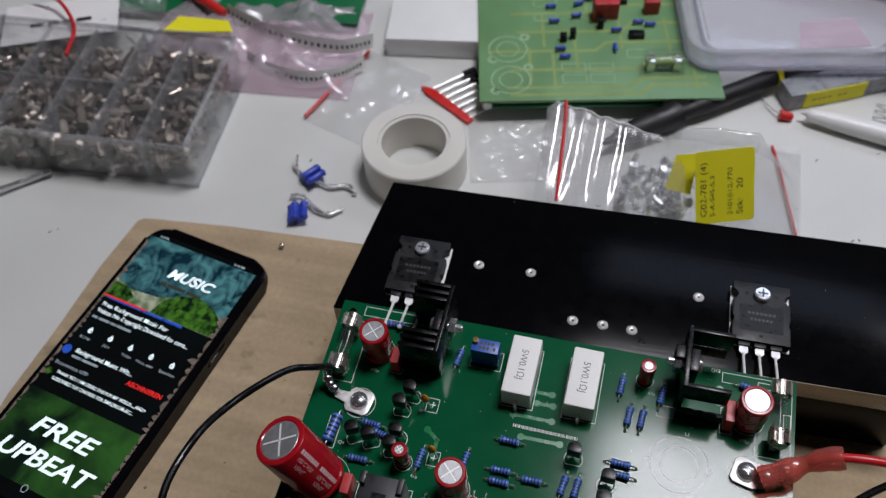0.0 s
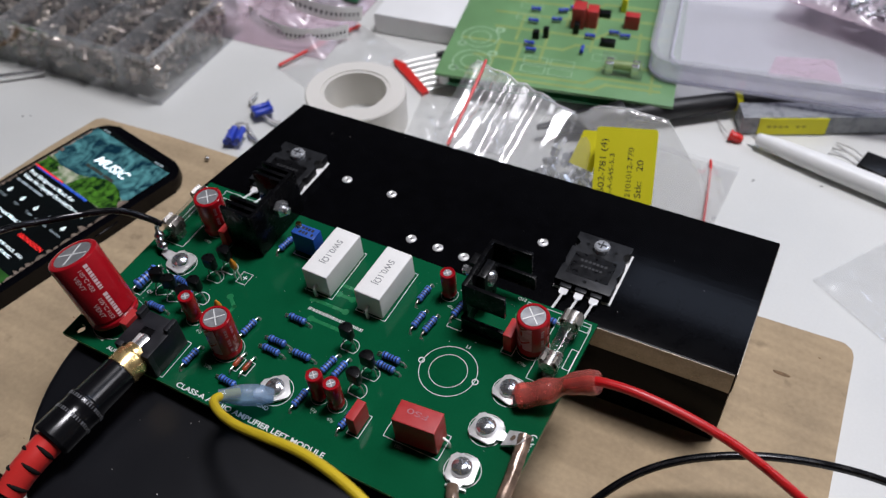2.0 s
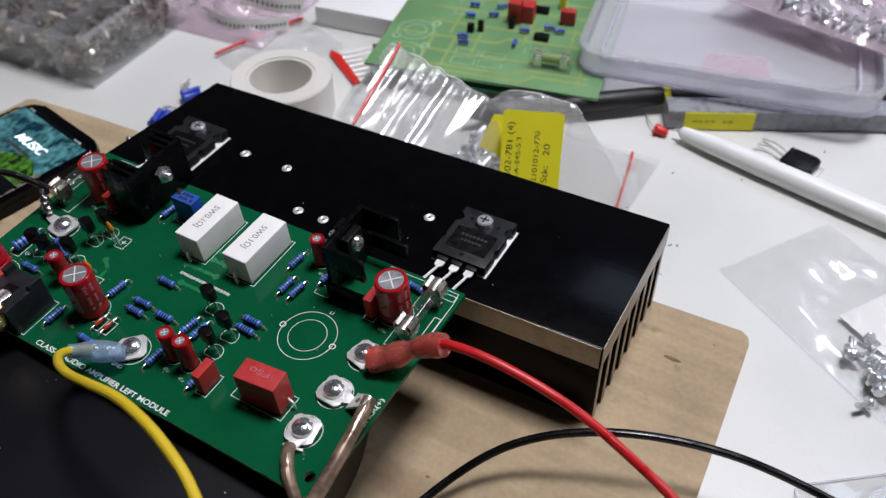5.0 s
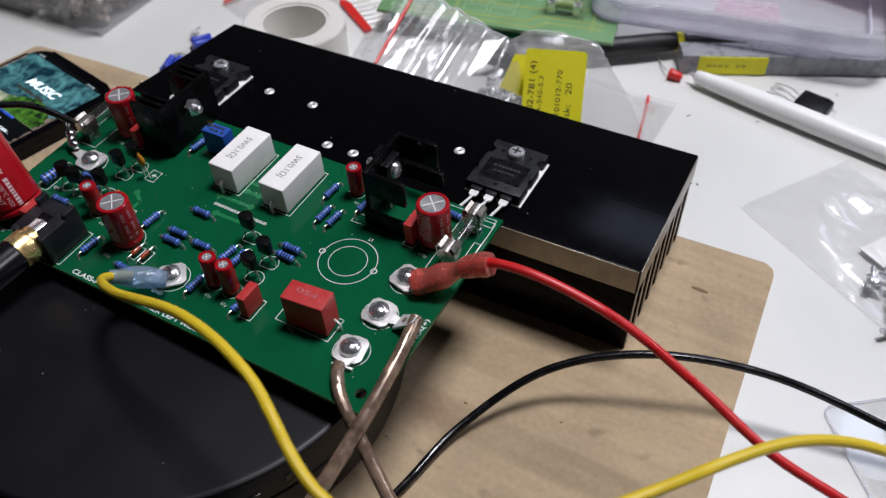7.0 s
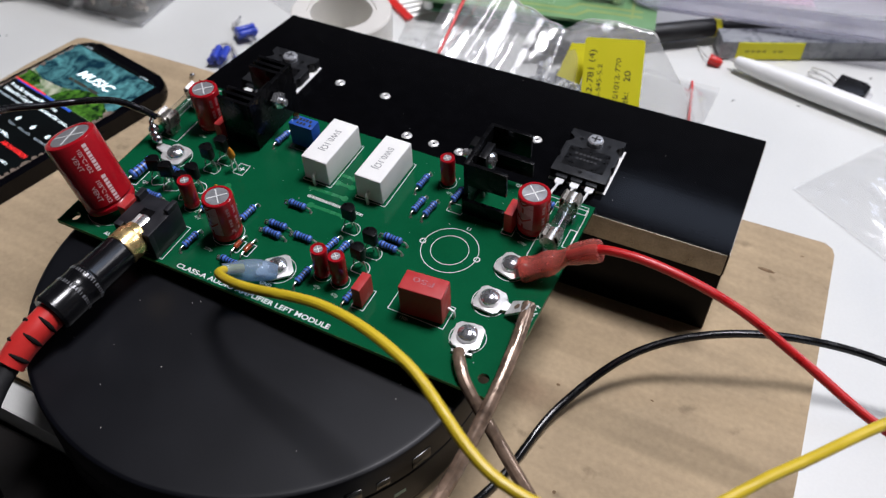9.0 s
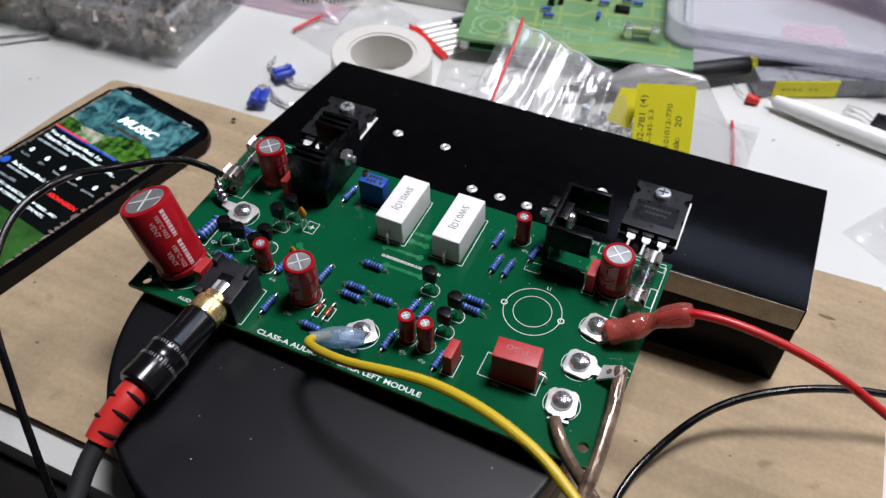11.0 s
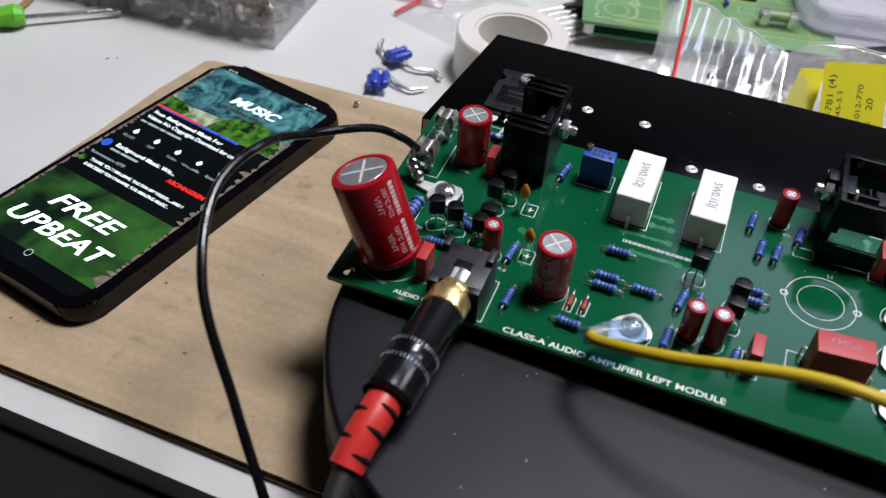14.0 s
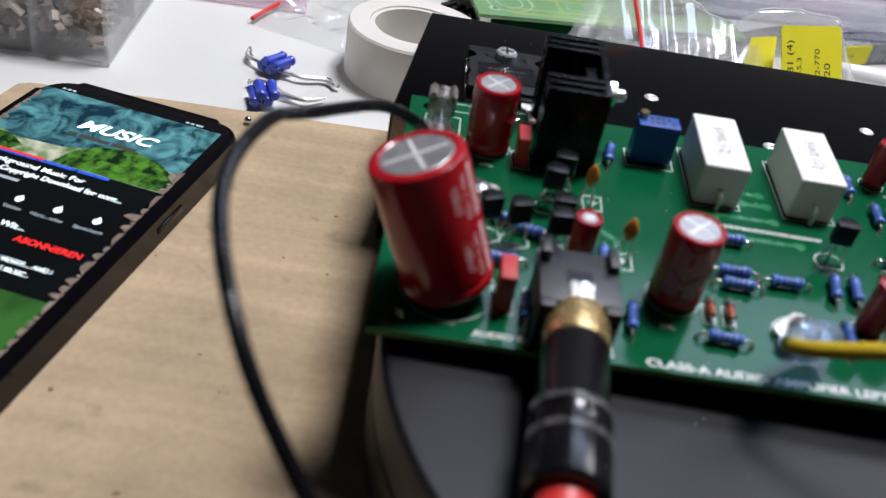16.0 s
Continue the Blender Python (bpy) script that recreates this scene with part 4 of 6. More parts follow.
# fuse clips with glass fuses
def fuse(x, y0, y1):
    f = part("glass_fuse", Shape().cyl((x, y0 + 5, 6.2), (x, y1 - 5, 6.2), 2.4, seg=20), GLASS_FUSE, amp, "clear glass fuse in spring clips")
    e = Shape()
    for a, b in ((y0, y0 + 5.4), (y1 - 5.4, y1)):
        e.cyl((x, a, 6.2), (x, b, 6.2), 2.6, seg=20)
    part("end_cap", e, CLIP_METAL, f, "nickel end cap")
    for a in (y0 + 0.6, y1 - 5.4):
        prof = [(-1.4, 8.8), (-2.2, 9.6), (-3.0, 8.6), (-2.9, 6.2), (-2.7, 4.2), (-1.6, 3.4), (-1.6, 0.4), (1.6, 0.4), (1.6, 3.4), (2.7, 4.2), (2.9, 6.2), (3.0, 8.6), (2.2, 9.6), (1.4, 8.8)]
        c = bent_strip(prof, a, a + 4.6, 0.2, x)
        part("spring_clip", c, CLIP_METAL, f, "dull spring clip")
    part("fuse_wire", Shape().tube([(x, y0 + 4, 6.2), (x + 0.3, (y0 + y1) / 2, 5.9), (x, y1 - 4, 6.2)], 0.12, 5, 5), TIN, f)
    part("foot", Shape().cyl((x, y0 + 3, -0.5), (x, y0 + 3, 0.6), 2.0, seg=12).cyl((x, y1 - 3, -0.5), (x, y1 - 3, 0.6), 2.0, seg=12), SOLDER, f)
    return f


fuse(104.2, 52.0, 74.5)
fuse(-42.4, 48.0, 69.8)


# power transistors bolted to the large heatsink
def to264(x, y, rz):
    w = mm(x, y, 43.55, 0, 0, rz)
    body = Shape()
    notch = [(-10, -12.6), (10, -12.6), (10, -5.2), (9.2, -4.6), (9.0, -3.6), (9.6, -2.8), (10, -2.4), (10, 4.4), (8.6, 4.9), (7.7, 6.2), (7.8, 7.6), (8.8, 8.6), (10, 8.9), (10, 12.4), (-10, 12.4), (-10, 8.9), (-8.8, 8.6), (-7.8, 7.6), (-7.7, 6.2), (-8.6, 4.9), (-10, 4.4), (-10, -2.4), (-9.6, -2.8), (-9.0, -3.6), (-9.2, -4.6), (-10, -5.2)]
    body.prism(notch, 0.8, 4.6, 0.25)
    q = part("power_transistor", body, GREY_EPOXY, amp, "large dark grey epoxy power transistor", IB @ w)
    part("insulator", Shape().box(-10.2, 10.6, -12.9, 12.6, 0.0, 0.35, 0.05), PAPER, q, "thin white insulating pad")
    part("panel", Shape().prism([(-7.2, -8.4), (7.2, -8.4), (7.6, -8.0), (7.6, 2.2), (7.2, 2.6), (3, 2.6), (2.2, 3.4), (-2.2, 3.4), (-3, 2.6), (-7.2, 2.6), (-7.6, 2.2), (-7.6, -8.0)], 4.55, 4.66), BLACK_EPOXY, q, "smooth darker name panel")
    bars("maker_mark", [1.0, 1.0, 1.0, 1.0, 1.0, 1.0, 1.0], 1.1, 0.45, DARK_MARK, q, mm(-4.8, -1.4, 4.67), 0.02, "faint printed type")
    bars("maker_mark", [0.9, 0.9, 0.9, 0.9, 0.9, 0.9], 1.0, 0.45, DARK_MARK, q, mm(-3.8, -4.0, 4.67), 0.02)
    d = Shape()
    for px, py in ((-5.2, 7.4), (5.2, 7.4), (0, -10.2)):
        d.cyl((px, py, 4.5), (px, py, 4.64), 0.75, seg=14)
    part("pin_mark", d, BLACK_EPOXY, q)
    s = Shape().lathe([(0, 4.6), (2.9, 4.6), (2.9, 6.2), (2.5, 6.7), (0, 6.9)], Matrix.Translation((0, 7.0, 0)), 24)
    sc = part("screw", s, ZINC, q, "zinc cross-head screw")
    # near-black bars on the flat head paint the slot's shade
    part("cross_slot", Shape().box(-1.7, 1.7, 6.7, 7.3, 6.7, 6.95).box(-0.3, 0.3, 5.3, 8.7, 6.7, 6.95), DARK_MARK, sc)
    for i in (-1, 0, 1):
        part("step", Shape().box(i * 5.45 - 2.0, i * 5.45 + 2.0, -14.2, -12.5, 1.0, 3.6, 0.2), GREY_EPOXY, q)
        p = IB @ w
        k = Shape()
        k.prism([(i * 5.45 - 1.5, -14.0), (i * 5.45 + 1.5, -14.0), (i * 5.45 + 1.5, -16.4), (i * 5.45 + 0.7, -17.2), (i * 5.45 - 0.7, -17.2), (i * 5.45 - 1.5, -16.4)][::-1], 2.2, 2.8)
        k.tube([(i * 5.45, -16.6, 2.5), (i * 5.45, -19, 2.9), (i * 5.45, -24, 4.4), (i * 5.45, -28.5, 5.6)], 0.5, 8, 5)
        k.ball((i * 5.45, -28.6, 5.7), 1.0, 1.0, 0.9, 1)
        part("lead", k, BRIGHT_LEG, q, "flat tinned leg")
    return q


to264(98.6, 106.0, 1.5)
to264(-27.2, 98.9, 1.5)

# ---- cables ----
def cable(name, pts, r, material, label, category="cable", seg=12):
    ob = thing(name, label, category)
    part("insulation", Shape().tube(pts, r, seg, 10), material, ob)
    return ob


yw = cable("yellow_wire", [(24, 3, 51), (21.5, -1, 53), (24, -7, 58), (40, -14, 68), (70, -18, 80), (97, -26, 83), (128, -41, 78), (159, -34, 73), (183, -6, 73), (210, 27, 70), (237, 46, 55), (262, 60, 25), (285, 75, 2)], 1.4, YELLOW_WIRE, "yellow insulated wire arching from a screw lug over the board")
part("crimp_sleeve", Shape().tube([(33, 7.5, 49.5), (29, 4.5, 51), (24, 1.0, 52), (20.5, -2.2, 53)], 3.0, 14, 6, lambda u: 0.75 + 0.4 * math.sin(math.pi * min(u * 1.2, 1))), BLUE_SLEEVE, yw, "pale blue crimp sleeve")
rw = cable("red_wire", [(112, 46.5, 59), (121, 47.5, 65), (138, 48, 66), (161, 48, 61), (184, 46, 51), (207, 40, 44), (230, 38, 39), (253, 36, 30), (280, 33, 3)], 1.4, RED_WIRE, "red insulated wire with a clear red spade sleeve")
part("spade_sleeve", Shape().tube([(100, 41.0, 51.6), (105, 43.0, 54), (110.5, 45.6, 57.6), (116, 47.2, 61.4), (121, 47.8, 64)], 3.5, 18, 7, lambda u: 1.12 - 0.10 * u - 0.34 * math.exp(-((u - 0.56) / 0.10) ** 2) + 0.05 * math.sin(23 * u)), RED_CLEAR, rw, "translucent red spade sleeve")
part("spade", Shape().box(-6, 6, -2.6, 2.6, -0.4, 0.4, 0.1, Matrix.Translation((103.5, 42.4, 53.2)) @ Euler((0, radians(-26), radians(24))).to_matrix().to_4x4()), STEEL, rw, "flat metal spade inside the sleeve")
cable("black_wire", [(92, -60, 5.2), (104, -30, 5.2), (115, -2, 5.4), (122, 29, 8), (139, 55, 18), (166, 71, 25), (200, 83, 23), (237, 88, 15), (275, 92, 2)], 1.35, BLACK_WIRE, "thin glossy black wire arching over the cardboard")
cable("black_wire", [(-44.5, 46.5, 54), (-48, 43, 59), (-55, 37, 64), (-65, 21, 69), (-69.5, 3, 76), (-71, -17, 75), (-62, -38, 66), (-46, -53, 48), (-29, -67, 22), (-20, -76, -10), (-15, -82, -60)], 1.2, BLACK_WIRE, "black wire soldered to the board and hanging over the bench edge")
cable("speaker_wire", [(107.5, 29, 52), (109, 18, 50.5), (110, 4, 47.5), (110, -10, 44.0), (109, -28, 39), (106, -46, 35), (102, -70, 29), (96, -100, 12)], 2.1, SPEAKER_WIRE, "clear insulated copper speaker wire")
cable("speaker_wire", [(95.2, 7.2, 47.4), (97.2, 3.6, 48.2), (101.5, -1.2, 46.5), (110, -6.5, 42.5), (121, -13, 37), (133, -20, 30), (146, -30, 16), (158, -42, 2), (170, -58, -6)], 1.9, SPEAKER_WIRE, "clear insulated copper speaker wire")

# phono plug with its cable
P0, P1 = Vector((-14.4, 1.0, 50.0)), Vector((-17.6, -36.0, 47.2))
plug = thing("phono_plug", "black and gold phono plug with a red rubber boot", "audio plug")
PMX = Matrix.Translation(P0) @ (P1 - P0).to_track_quat("Z", "Y").to_matrix().to_4x4()
L = (P1 - P0).length
part("barrel", Shape().lathe([(0, 8.2), (5.4, 8.2), (5.7, 9.0), (5.9, 21), (6.2, 21.6), (6.42, 22.0), (6.42, 24.4), (6.3, 24.8), (6.3, 27), (6.42, 27.4), (6.5, L - 1), (5.9, L), (0, L)], PMX, 40), GLOSS_BLACK, plug, "gloss black barrel")
part("collar", Shape().lathe([(3.4, 0), (4.7, 0), (5.0, 0.6), (5.0, 2.4), (5.5, 2.8), (5.7, 3.4), (5.7, 8.0), (5.2, 8.4), (0, 8.4)], PMX, 40), GOLD, plug, "gold-plated collar")
part("shell", Shape().lathe([(0, -4.5), (4.1, -4.5), (4.4, -4), (4.4, 1.2), (0, 1.2)], PMX, 32), STEEL, plug, "bright contact shell")
for zc in (23.0, 28.2):
    k = Shape()
    for a in range(0, 360, 9):
        k.box(6.2, 6.46, -0.13 - 0.12 * (a % 4), 0.13, zc - 0.6, zc + 0.5 + 0.1 * (a % 3), 0, PMX @ Matrix.Rotation(radians(a), 4, "Z"))
    part("knurl", k, BARREL_MARK, plug, "silver knurled ring")
boot_pts = [(-17.5, -35.5, 47.0), (-18.2, -41, 46), (-19.0, -47, 44), (-19.4, -52.5, 41.4)]
boot = part("boot", Shape().tube(boot_pts, 4.6, 20, 10, lambda u: 1.0 - 0.10 * u), RED_BOOT, plug, "red rubber strain relief")
bp = smooth(boot_pts, 10)
# strain relief slots aren't cut: dark arcs on the boot give their shade
for i, f in enumerate((0.20, 0.36, 0.52, 0.68, 0.84)):
    j = int(f * (len(bp) - 1))
    c, tg = bp[j], (bp[j + 1] - bp[j - 1]).normalized()
    sd = tg.cross(Vector((0, 0, 1))).normalized()
    up = sd.cross(tg)
    rr_ = 4.6 * (1 - 0.1 * f) - 0.15
    a0, a1 = (-25, 78) if i % 2 else (102, 205)
    arc = [c + (sd * math.cos(radians(a0 + (a1 - a0) * q / 8)) + up * math.sin(radians(a0 + (a1 - a0) * q / 8))) * rr_ for q in range(9)]
    part("boot_slot_shade", Shape().tube(arc, 0.75, 8, 2, lambda u: 0.35 + 0.65 * math.sin(math.pi * min(max(u, 0.02), 0.98))), DARK_WOOD, boot, "dark tube painting a shaded slot of the strain relief")
part("cord", Shape().tube([(-19.3, -51.5, 41.8), (-18.8, -60, 38), (-16.2, -73, 31.5), (-12, -95, 20), (-8, -118, 2), (-5, -135, -35), (-4, -142, -80)], 2.9, 14, 10), RUBBER, plug, "thick black rubber cord")

# ---- the phone ----
PH = Matrix.Translation((-0.1393, 0.0455, 0.0039)) @ Matrix.Rotation(radians(-10.7), 4, "Z")
phone = thing("smartphone", "black smartphone with a cracked lit screen playing music, lying on cardboard", "smartphone", PH)
W2, L2, RC = 31.0, 66.8, 9.5


def rounded(w, l, r, n=8):
    out = []
    for cx, cy, a0 in ((w - r, l - r, 0), (-w + r, l - r, 90), (-w + r, -l + r, 180), (w - r, -l + r, 270)):
        out += [(cx + r * math.cos(radians(a0 + 90 * i / n)), cy + r * math.sin(radians(a0 + 90 * i / n))) for i in range(n + 1)]
    return out


part("case", Shape().prism([(x - 1.0, y + 2.9) for x, y in rounded(W2, L2, RC)], 0, 7.6, 2.5), PHONE_BLACK, phone, "gloss black rounded body")
part("side_button", Shape().box(W2 - 1.2, W2 - 0.6, 18, 30, 3.2, 5, 0.3), PHONE_BLACK, phone)


def screen_mat(name, c0, c1, scale, strength, detail=4.0, dist=0.5):
    m = bpy.data.materials.new(name)
    m.use_nodes = True
    nt = m.node_tree
    b = nt.nodes["Principled BSDF"]
    co, no, rp = nt.nodes.new("ShaderNodeTexCoord"), nt.nodes.new("ShaderNodeTexNoise"), nt.nodes.new("ShaderNodeValToRGB")
    no.inputs["Scale"].default_value, no.inputs["Detail"].default_value, no.inputs["Distortion"].default_value = scale, detail, dist
    rp.color_ramp.elements[0].color, rp.color_ramp.elements[1].color = (*c0, 1), (*c1, 1)
    rp.color_ramp.elements[0].position, rp.color_ramp.elements[1].position = 0.38, 0.66
    nt.links.new(co.outputs["Object"], no.inputs["Vector"])
    nt.links.new(no.outputs["Fac"], rp.inputs[0])
    nt.links.new(rp.outputs[0], b.inputs["Emission Color"])
    b.inputs["Emission Strength"].default_value = strength * 0.85
    b.inputs["Base Color"].default_value = (0.004, 0.004, 0.004, 1)
    b.inputs["Roughness"].default_value = 0.08
    b.inputs["Specular IOR Level"].default_value = 0.25
    return m


SKY = screen_mat("screen_teal", (0.003, 0.035, 0.065), (0.13, 0.40, 0.45), 95, 0.85, 8.0, 1.6)
BUSH = screen_mat("screen_green", (0.002, 0.02, 0.005), (0.10, 0.30, 0.03), 330, 0.9, 6.0)
HILL = screen_mat("screen_hill", (0.003, 0.015, 0.008), (0.05, 0.19, 0.035), 45, 0.75)
CREAM = screen_mat("screen_cream", (0.10, 0.22, 0.07), (0.80, 0.78, 0.66), 150, 0.9, 6.0)
NIGHT = screen_mat("screen_dark", (0.0, 0.001, 0.0015), (0.001, 0.004, 0.005), 30, 0.8)
S_WHITE = mat("screen_white", (0.80, 0.92, 0.95), 0.3, emit=0.85)
S_GREY = mat("screen_grey", (0.25, 0.30, 0.33), 0.3, emit=0.55)
S_BLUE = mat("screen_blue", (0.015, 0.07, 0.42), 0.3, emit=0.5)
S_RED = mat("screen_red", (0.62, 0.02, 0.02), 0.3, emit=0.8)
WS, LS = 31.0, 65.0
ZS = 7.62
display = part("display", Shape().prism([(x, y + 2.9) for x, y in rounded(30.5, 62.0, 5.0)], ZS, ZS + 0.04), NIGHT, phone, "lit display with a dark page", Matrix.Translation((-0.0024, 0, 0)) @ Matrix.Diagonal((0.89, 1, 1, 1)))
part("picture", Shape().box(-WS, WS, 28.5, 62.5, ZS + 0.05, ZS + 0.07), SKY, display, "teal mountain picture")
part("picture_ground", Shape().prism([(-WS, 28.5), (WS, 28.5), (WS, 37), (20, 41), (6, 40), (-6, 36), (-20, 35), (-WS, 38)], ZS + 0.08, ZS + 0.10), CREAM, display, "pale village in the picture")
part("picture_bush", Shape().prism([(-4, 28.6), (WS, 28.6), (WS, 36), (22, 41), (12, 43), (3, 40), (-2, 35)], ZS + 0.11, ZS + 0.13), BUSH, display, "green bush in the picture")
part("picture_bush", Shape().prism([(-WS, 28.6), (-18, 28.6), (-16, 32), (-22, 35.5), (-WS, 36)], ZS + 0.11, ZS + 0.13), BUSH, display, "green bush in the picture")
words("title", "MUSIC", 4.6, S_WHITE, display, mm(-9, 46.5, ZS + 0.12), 0.02, 26, "white title letters", 0.025, 0.25)
bars("subtitle", [3, 10, 8], 1.6, 0.8, LABEL_PRINT, display, mm(-9, 42.2, ZS + 0.14), 0.02)
words("banner_text", "FREE", 6.8, S_WHITE, display, mm(-17, -34.0, ZS + 0.12), 0.02, 34, "bold white letters", 0.02, 0.25)
words("banner_text", "UPBEAT", 6.8, S_WHITE, display, mm(-25, -45.6, ZS + 0.12), 0.02, 50, "bold white letters", 0.02, 0.25)
part("banner", Shape().box(-WS, WS, -53.0, -18.5, ZS + 0.05, ZS + 0.07), HILL, display, "green hill banner")
words("subscribe", "ABONNIEREN", 2.0, S_RED, display, mm(9, -3.2, ZS + 0.06), 0.02, 19, "red capitals", 0.03)
bars("text_line", [20, 12, 10], 1.3, 0.5, S_BLUE, display, mm(-28, 27.3, ZS + 0.06), 0.02, "blue text line")
part("progress_bar", Shape().box(-WS, -6, 28.0, 28.9, ZS + 0.14, ZS + 0.16), S_RED, display, "red progress line")
for text, x, y, h, w, ma in (("Free Background Music For", -28, 23.5, 1.9, 38, S_WHITE), ("Videos No Copyright Download for cont...", -28, 20.1, 1.9, 52, S_WHITE), ("92.543", -26.5, 6.9, 1.2, 6, S_GREY), ("757", -13.5, 6.9, 1.2, 4, S_GREY), ("Teilen", -2.6, 6.9, 1.2, 5.5, S_GREY), ("Heru...aden", 5.8, 6.9, 1.2, 9.5, S_GREY), ("Speichern", 18.5, 6.9, 1.2, 8.5, S_GREY), ("Background Music Wit...", -23, 0.6, 1.9, 32, S_WHITE), ("Kommentare 4293", -28, -6.7, 1.5, 18, S_GREY), ("THANK YOU I AM USING THIS FOR MY VIDEOS.....AND I", -24, -10.3, 1.35, 49, S_WHITE), ("SUBSCRIBED YOU CHANNEL FOR AMAZING MUSIC...", -24, -13.2, 1.35, 45, S_WHITE)):
    words("text_line", text, h, ma, display, mm(x, y, ZS + 0.06), 0.02, w, "line of small screen text", 0.012)
bars("text_line", [3, 6, 3, 8], 1.0, 0.8, S_GREY, display, mm(-28, 17.0, ZS + 0.06), 0.02, "grey text line")
bars("text_line", [5, 9], 1.0, 0.8, S_GREY, display, mm(-23, -1.9, ZS + 0.06), 0.02, "grey text line")
k = Shape()
for i in range(5):
    x = -23.5 + i * 11.6
    k.ring(x, 11.1, 0.7, 1.15, ZS + 0.06, ZS + 0.08, 14)
    k.box(x - 0.25, x + 0.25, 10.3, 12.8, ZS + 0.06, ZS + 0.08)
part("button_row", k, S_WHITE, display, "row of small white icons")
part("avatar", Shape().cyl((-27.4, 0.4, ZS + 0.05), (-27.4, 0.4, ZS + 0.08), 2.2, seg=20), S_BLUE, display, "round blue channel picture")
part("avatar", Shape().cyl((-27.6, -10.6, ZS + 0.05), (-27.6, -10.6, ZS + 0.08), 1.6, seg=20), BUSH, display)
part("nav_icon", Shape().ring(0, -53.5, 1.2, 1.6, ZS + 0.06, ZS + 0.08, 20), S_GREY, display)
bars("status_icon", [1.2, 1.2, 1.2], 1.0, 0.6, S_GREY, display, mm(-26, 63.2, ZS + 0.06), 0.02)
bars("status_icon", [1.2, 1.2, 2.4], 1.0, 0.6, S_GREY, display, mm(18, 63.2, ZS + 0.06), 0.02)
CRACK = mat("crazed_glass", (0.20, 0.155, 0.125), 0.25, vary=0.4, scale=300)
k = Shape()
for xe, side, wide in ((-29.0, -1, 1.6), (25.0, 1, 3.4)):
    y = -52.0
    while y < (58 if side < 0 else 34):
        hgt = rng.uniform(0.8, 1.0) * rng.choice((1.2, 2.2, 3.5, 7.0))
        x = xe
        w = rng.uniform(0.1, 1.0) ** 3 * wide
        poly = [(x + side * 0.9, y), (x + side * 1.2, y + hgt), (x - side * w * 0.6, y + hgt * 0.8), (x - side * w, y + hgt * 0.4)]
        k.prism(poly if side > 0 else poly[::-1], ZS + 0.15, ZS + 0.17)
        y += hgt
tagged(part("crack", k, CRACK, phone, "crazed glass along the rim"), kind="stuff")

# ---- things lying behind ----
# compartment box of small parts
BX = mm(-233.8, 183.6, 0, 0, 0, 4.5)
pbox = thing("parts_box", "clear plastic compartment box full of small metal parts", "parts box", BX)
hx, hy, hz = 76, 38, 28
RIM_CLEAR = film_mat("clear_rim", (0.95, 0.95, 0.96), 0.80, 0.1, 0.05, 60)
s = Shape()
s.box(-hx, hx, -hy, hy, 0.4, 1.6)
part("tray", s, CLEAR_BOX, pbox, "clear plastic tray")
for a in (-1, 1):
    part("tray_wall", Shape().box(-hx, hx, a * hy - 0.7, a * hy + 0.7, 1.7, hz), CLEAR_BOX, pbox)
    part("tray_wall", Shape().box(a * hx - 0.7, a * hx + 0.7, -hy + 0.8, hy - 0.8, 1.7, hz), CLEAR_BOX, pbox)
s = Shape()
s.box(-hx - 0.8, hx + 0.8, -hy - 0.8, hy + 0.8, hz, hz + 1.2, 0.3)
part("lid", s, CLEAR_BOX, pbox, "clear lid")
s = Shape()
for a in (-1, 1):
    s.box(-hx - 1.0, hx + 1.0, a * (hy + 0.6) - 0.5, a * (hy + 0.6) + 0.5, hz - 1.6, hz + 1.3, 0.2)
    s.box(a * (hx + 0.6) - 0.5, a * (hx + 0.6) + 0.5, -hy - 1, hy + 1, hz - 1.6, hz + 1.3, 0.2)
    s.box(a * (hx + 0.4) - 0.4, a * (hx + 0.4) + 0.4, -hy - 1, hy + 1, 0.3, 1.6, 0.2)
    s.box(-hx - 1, hx + 1, a * (hy + 0.4) - 0.4, a * (hy + 0.4) + 0.4, 0.3, 1.6, 0.2)
part("rim", s, RIM_CLEAR, pbox, "moulded rim")
for x in (-50, -24, 2, 28, 52):
    part("divider", Shape().box(x - 0.5, x + 0.5, -hy + 1, hy - 1, 1.7, hz - 1), RIM_CLEAR, pbox)
part("divider", Shape().box(-hx + 1, hx - 1, -0.5, 0.5, 1.7, hz - 1), RIM_CLEAR, pbox)


def bit_pile(name, n, box3, size, material, parent, label, seed, long=2.2):
    """A heap of small cylinders and hex bits, joined into one."""
    r = random.Random(seed)
    vs, fs = [], []
    for _ in range(n):
        x, y, z = (r.uniform(a, b) for a, b in box3)
        m = Matrix.Translation((x, y, z)) @ Euler((r.uniform(0, 6.3), r.uniform(0, 6.3), r.uniform(0, 6.3))).to_matrix().to_4x4()
        ra, h, sg = size * r.uniform(0.5, 1.1), size * r.uniform(0.6, long), 6
        o = len(vs)
        for zz in (-h, h):
            vs += [tuple((m @ Vector((ra * math.cos(math.pi * 2 * i / sg), ra * math.sin(math.pi * 2 * i / sg), zz))) * 0.001) for i in range(sg)]
        fs += [tuple(o + i for i in range(sg))[::-1], tuple(o + sg + i for i in range(sg))]
        fs += [(o + i, o + (i + 1) % sg, o + sg + (i + 1) % sg, o + sg + i) for i in range(sg)]
    me = bpy.data.meshes.new(name)
    me.from_pydata(vs, [], fs)
    me.materials.append(material)
    return tagged(part(name, me, None, parent, label), kind="stuff")


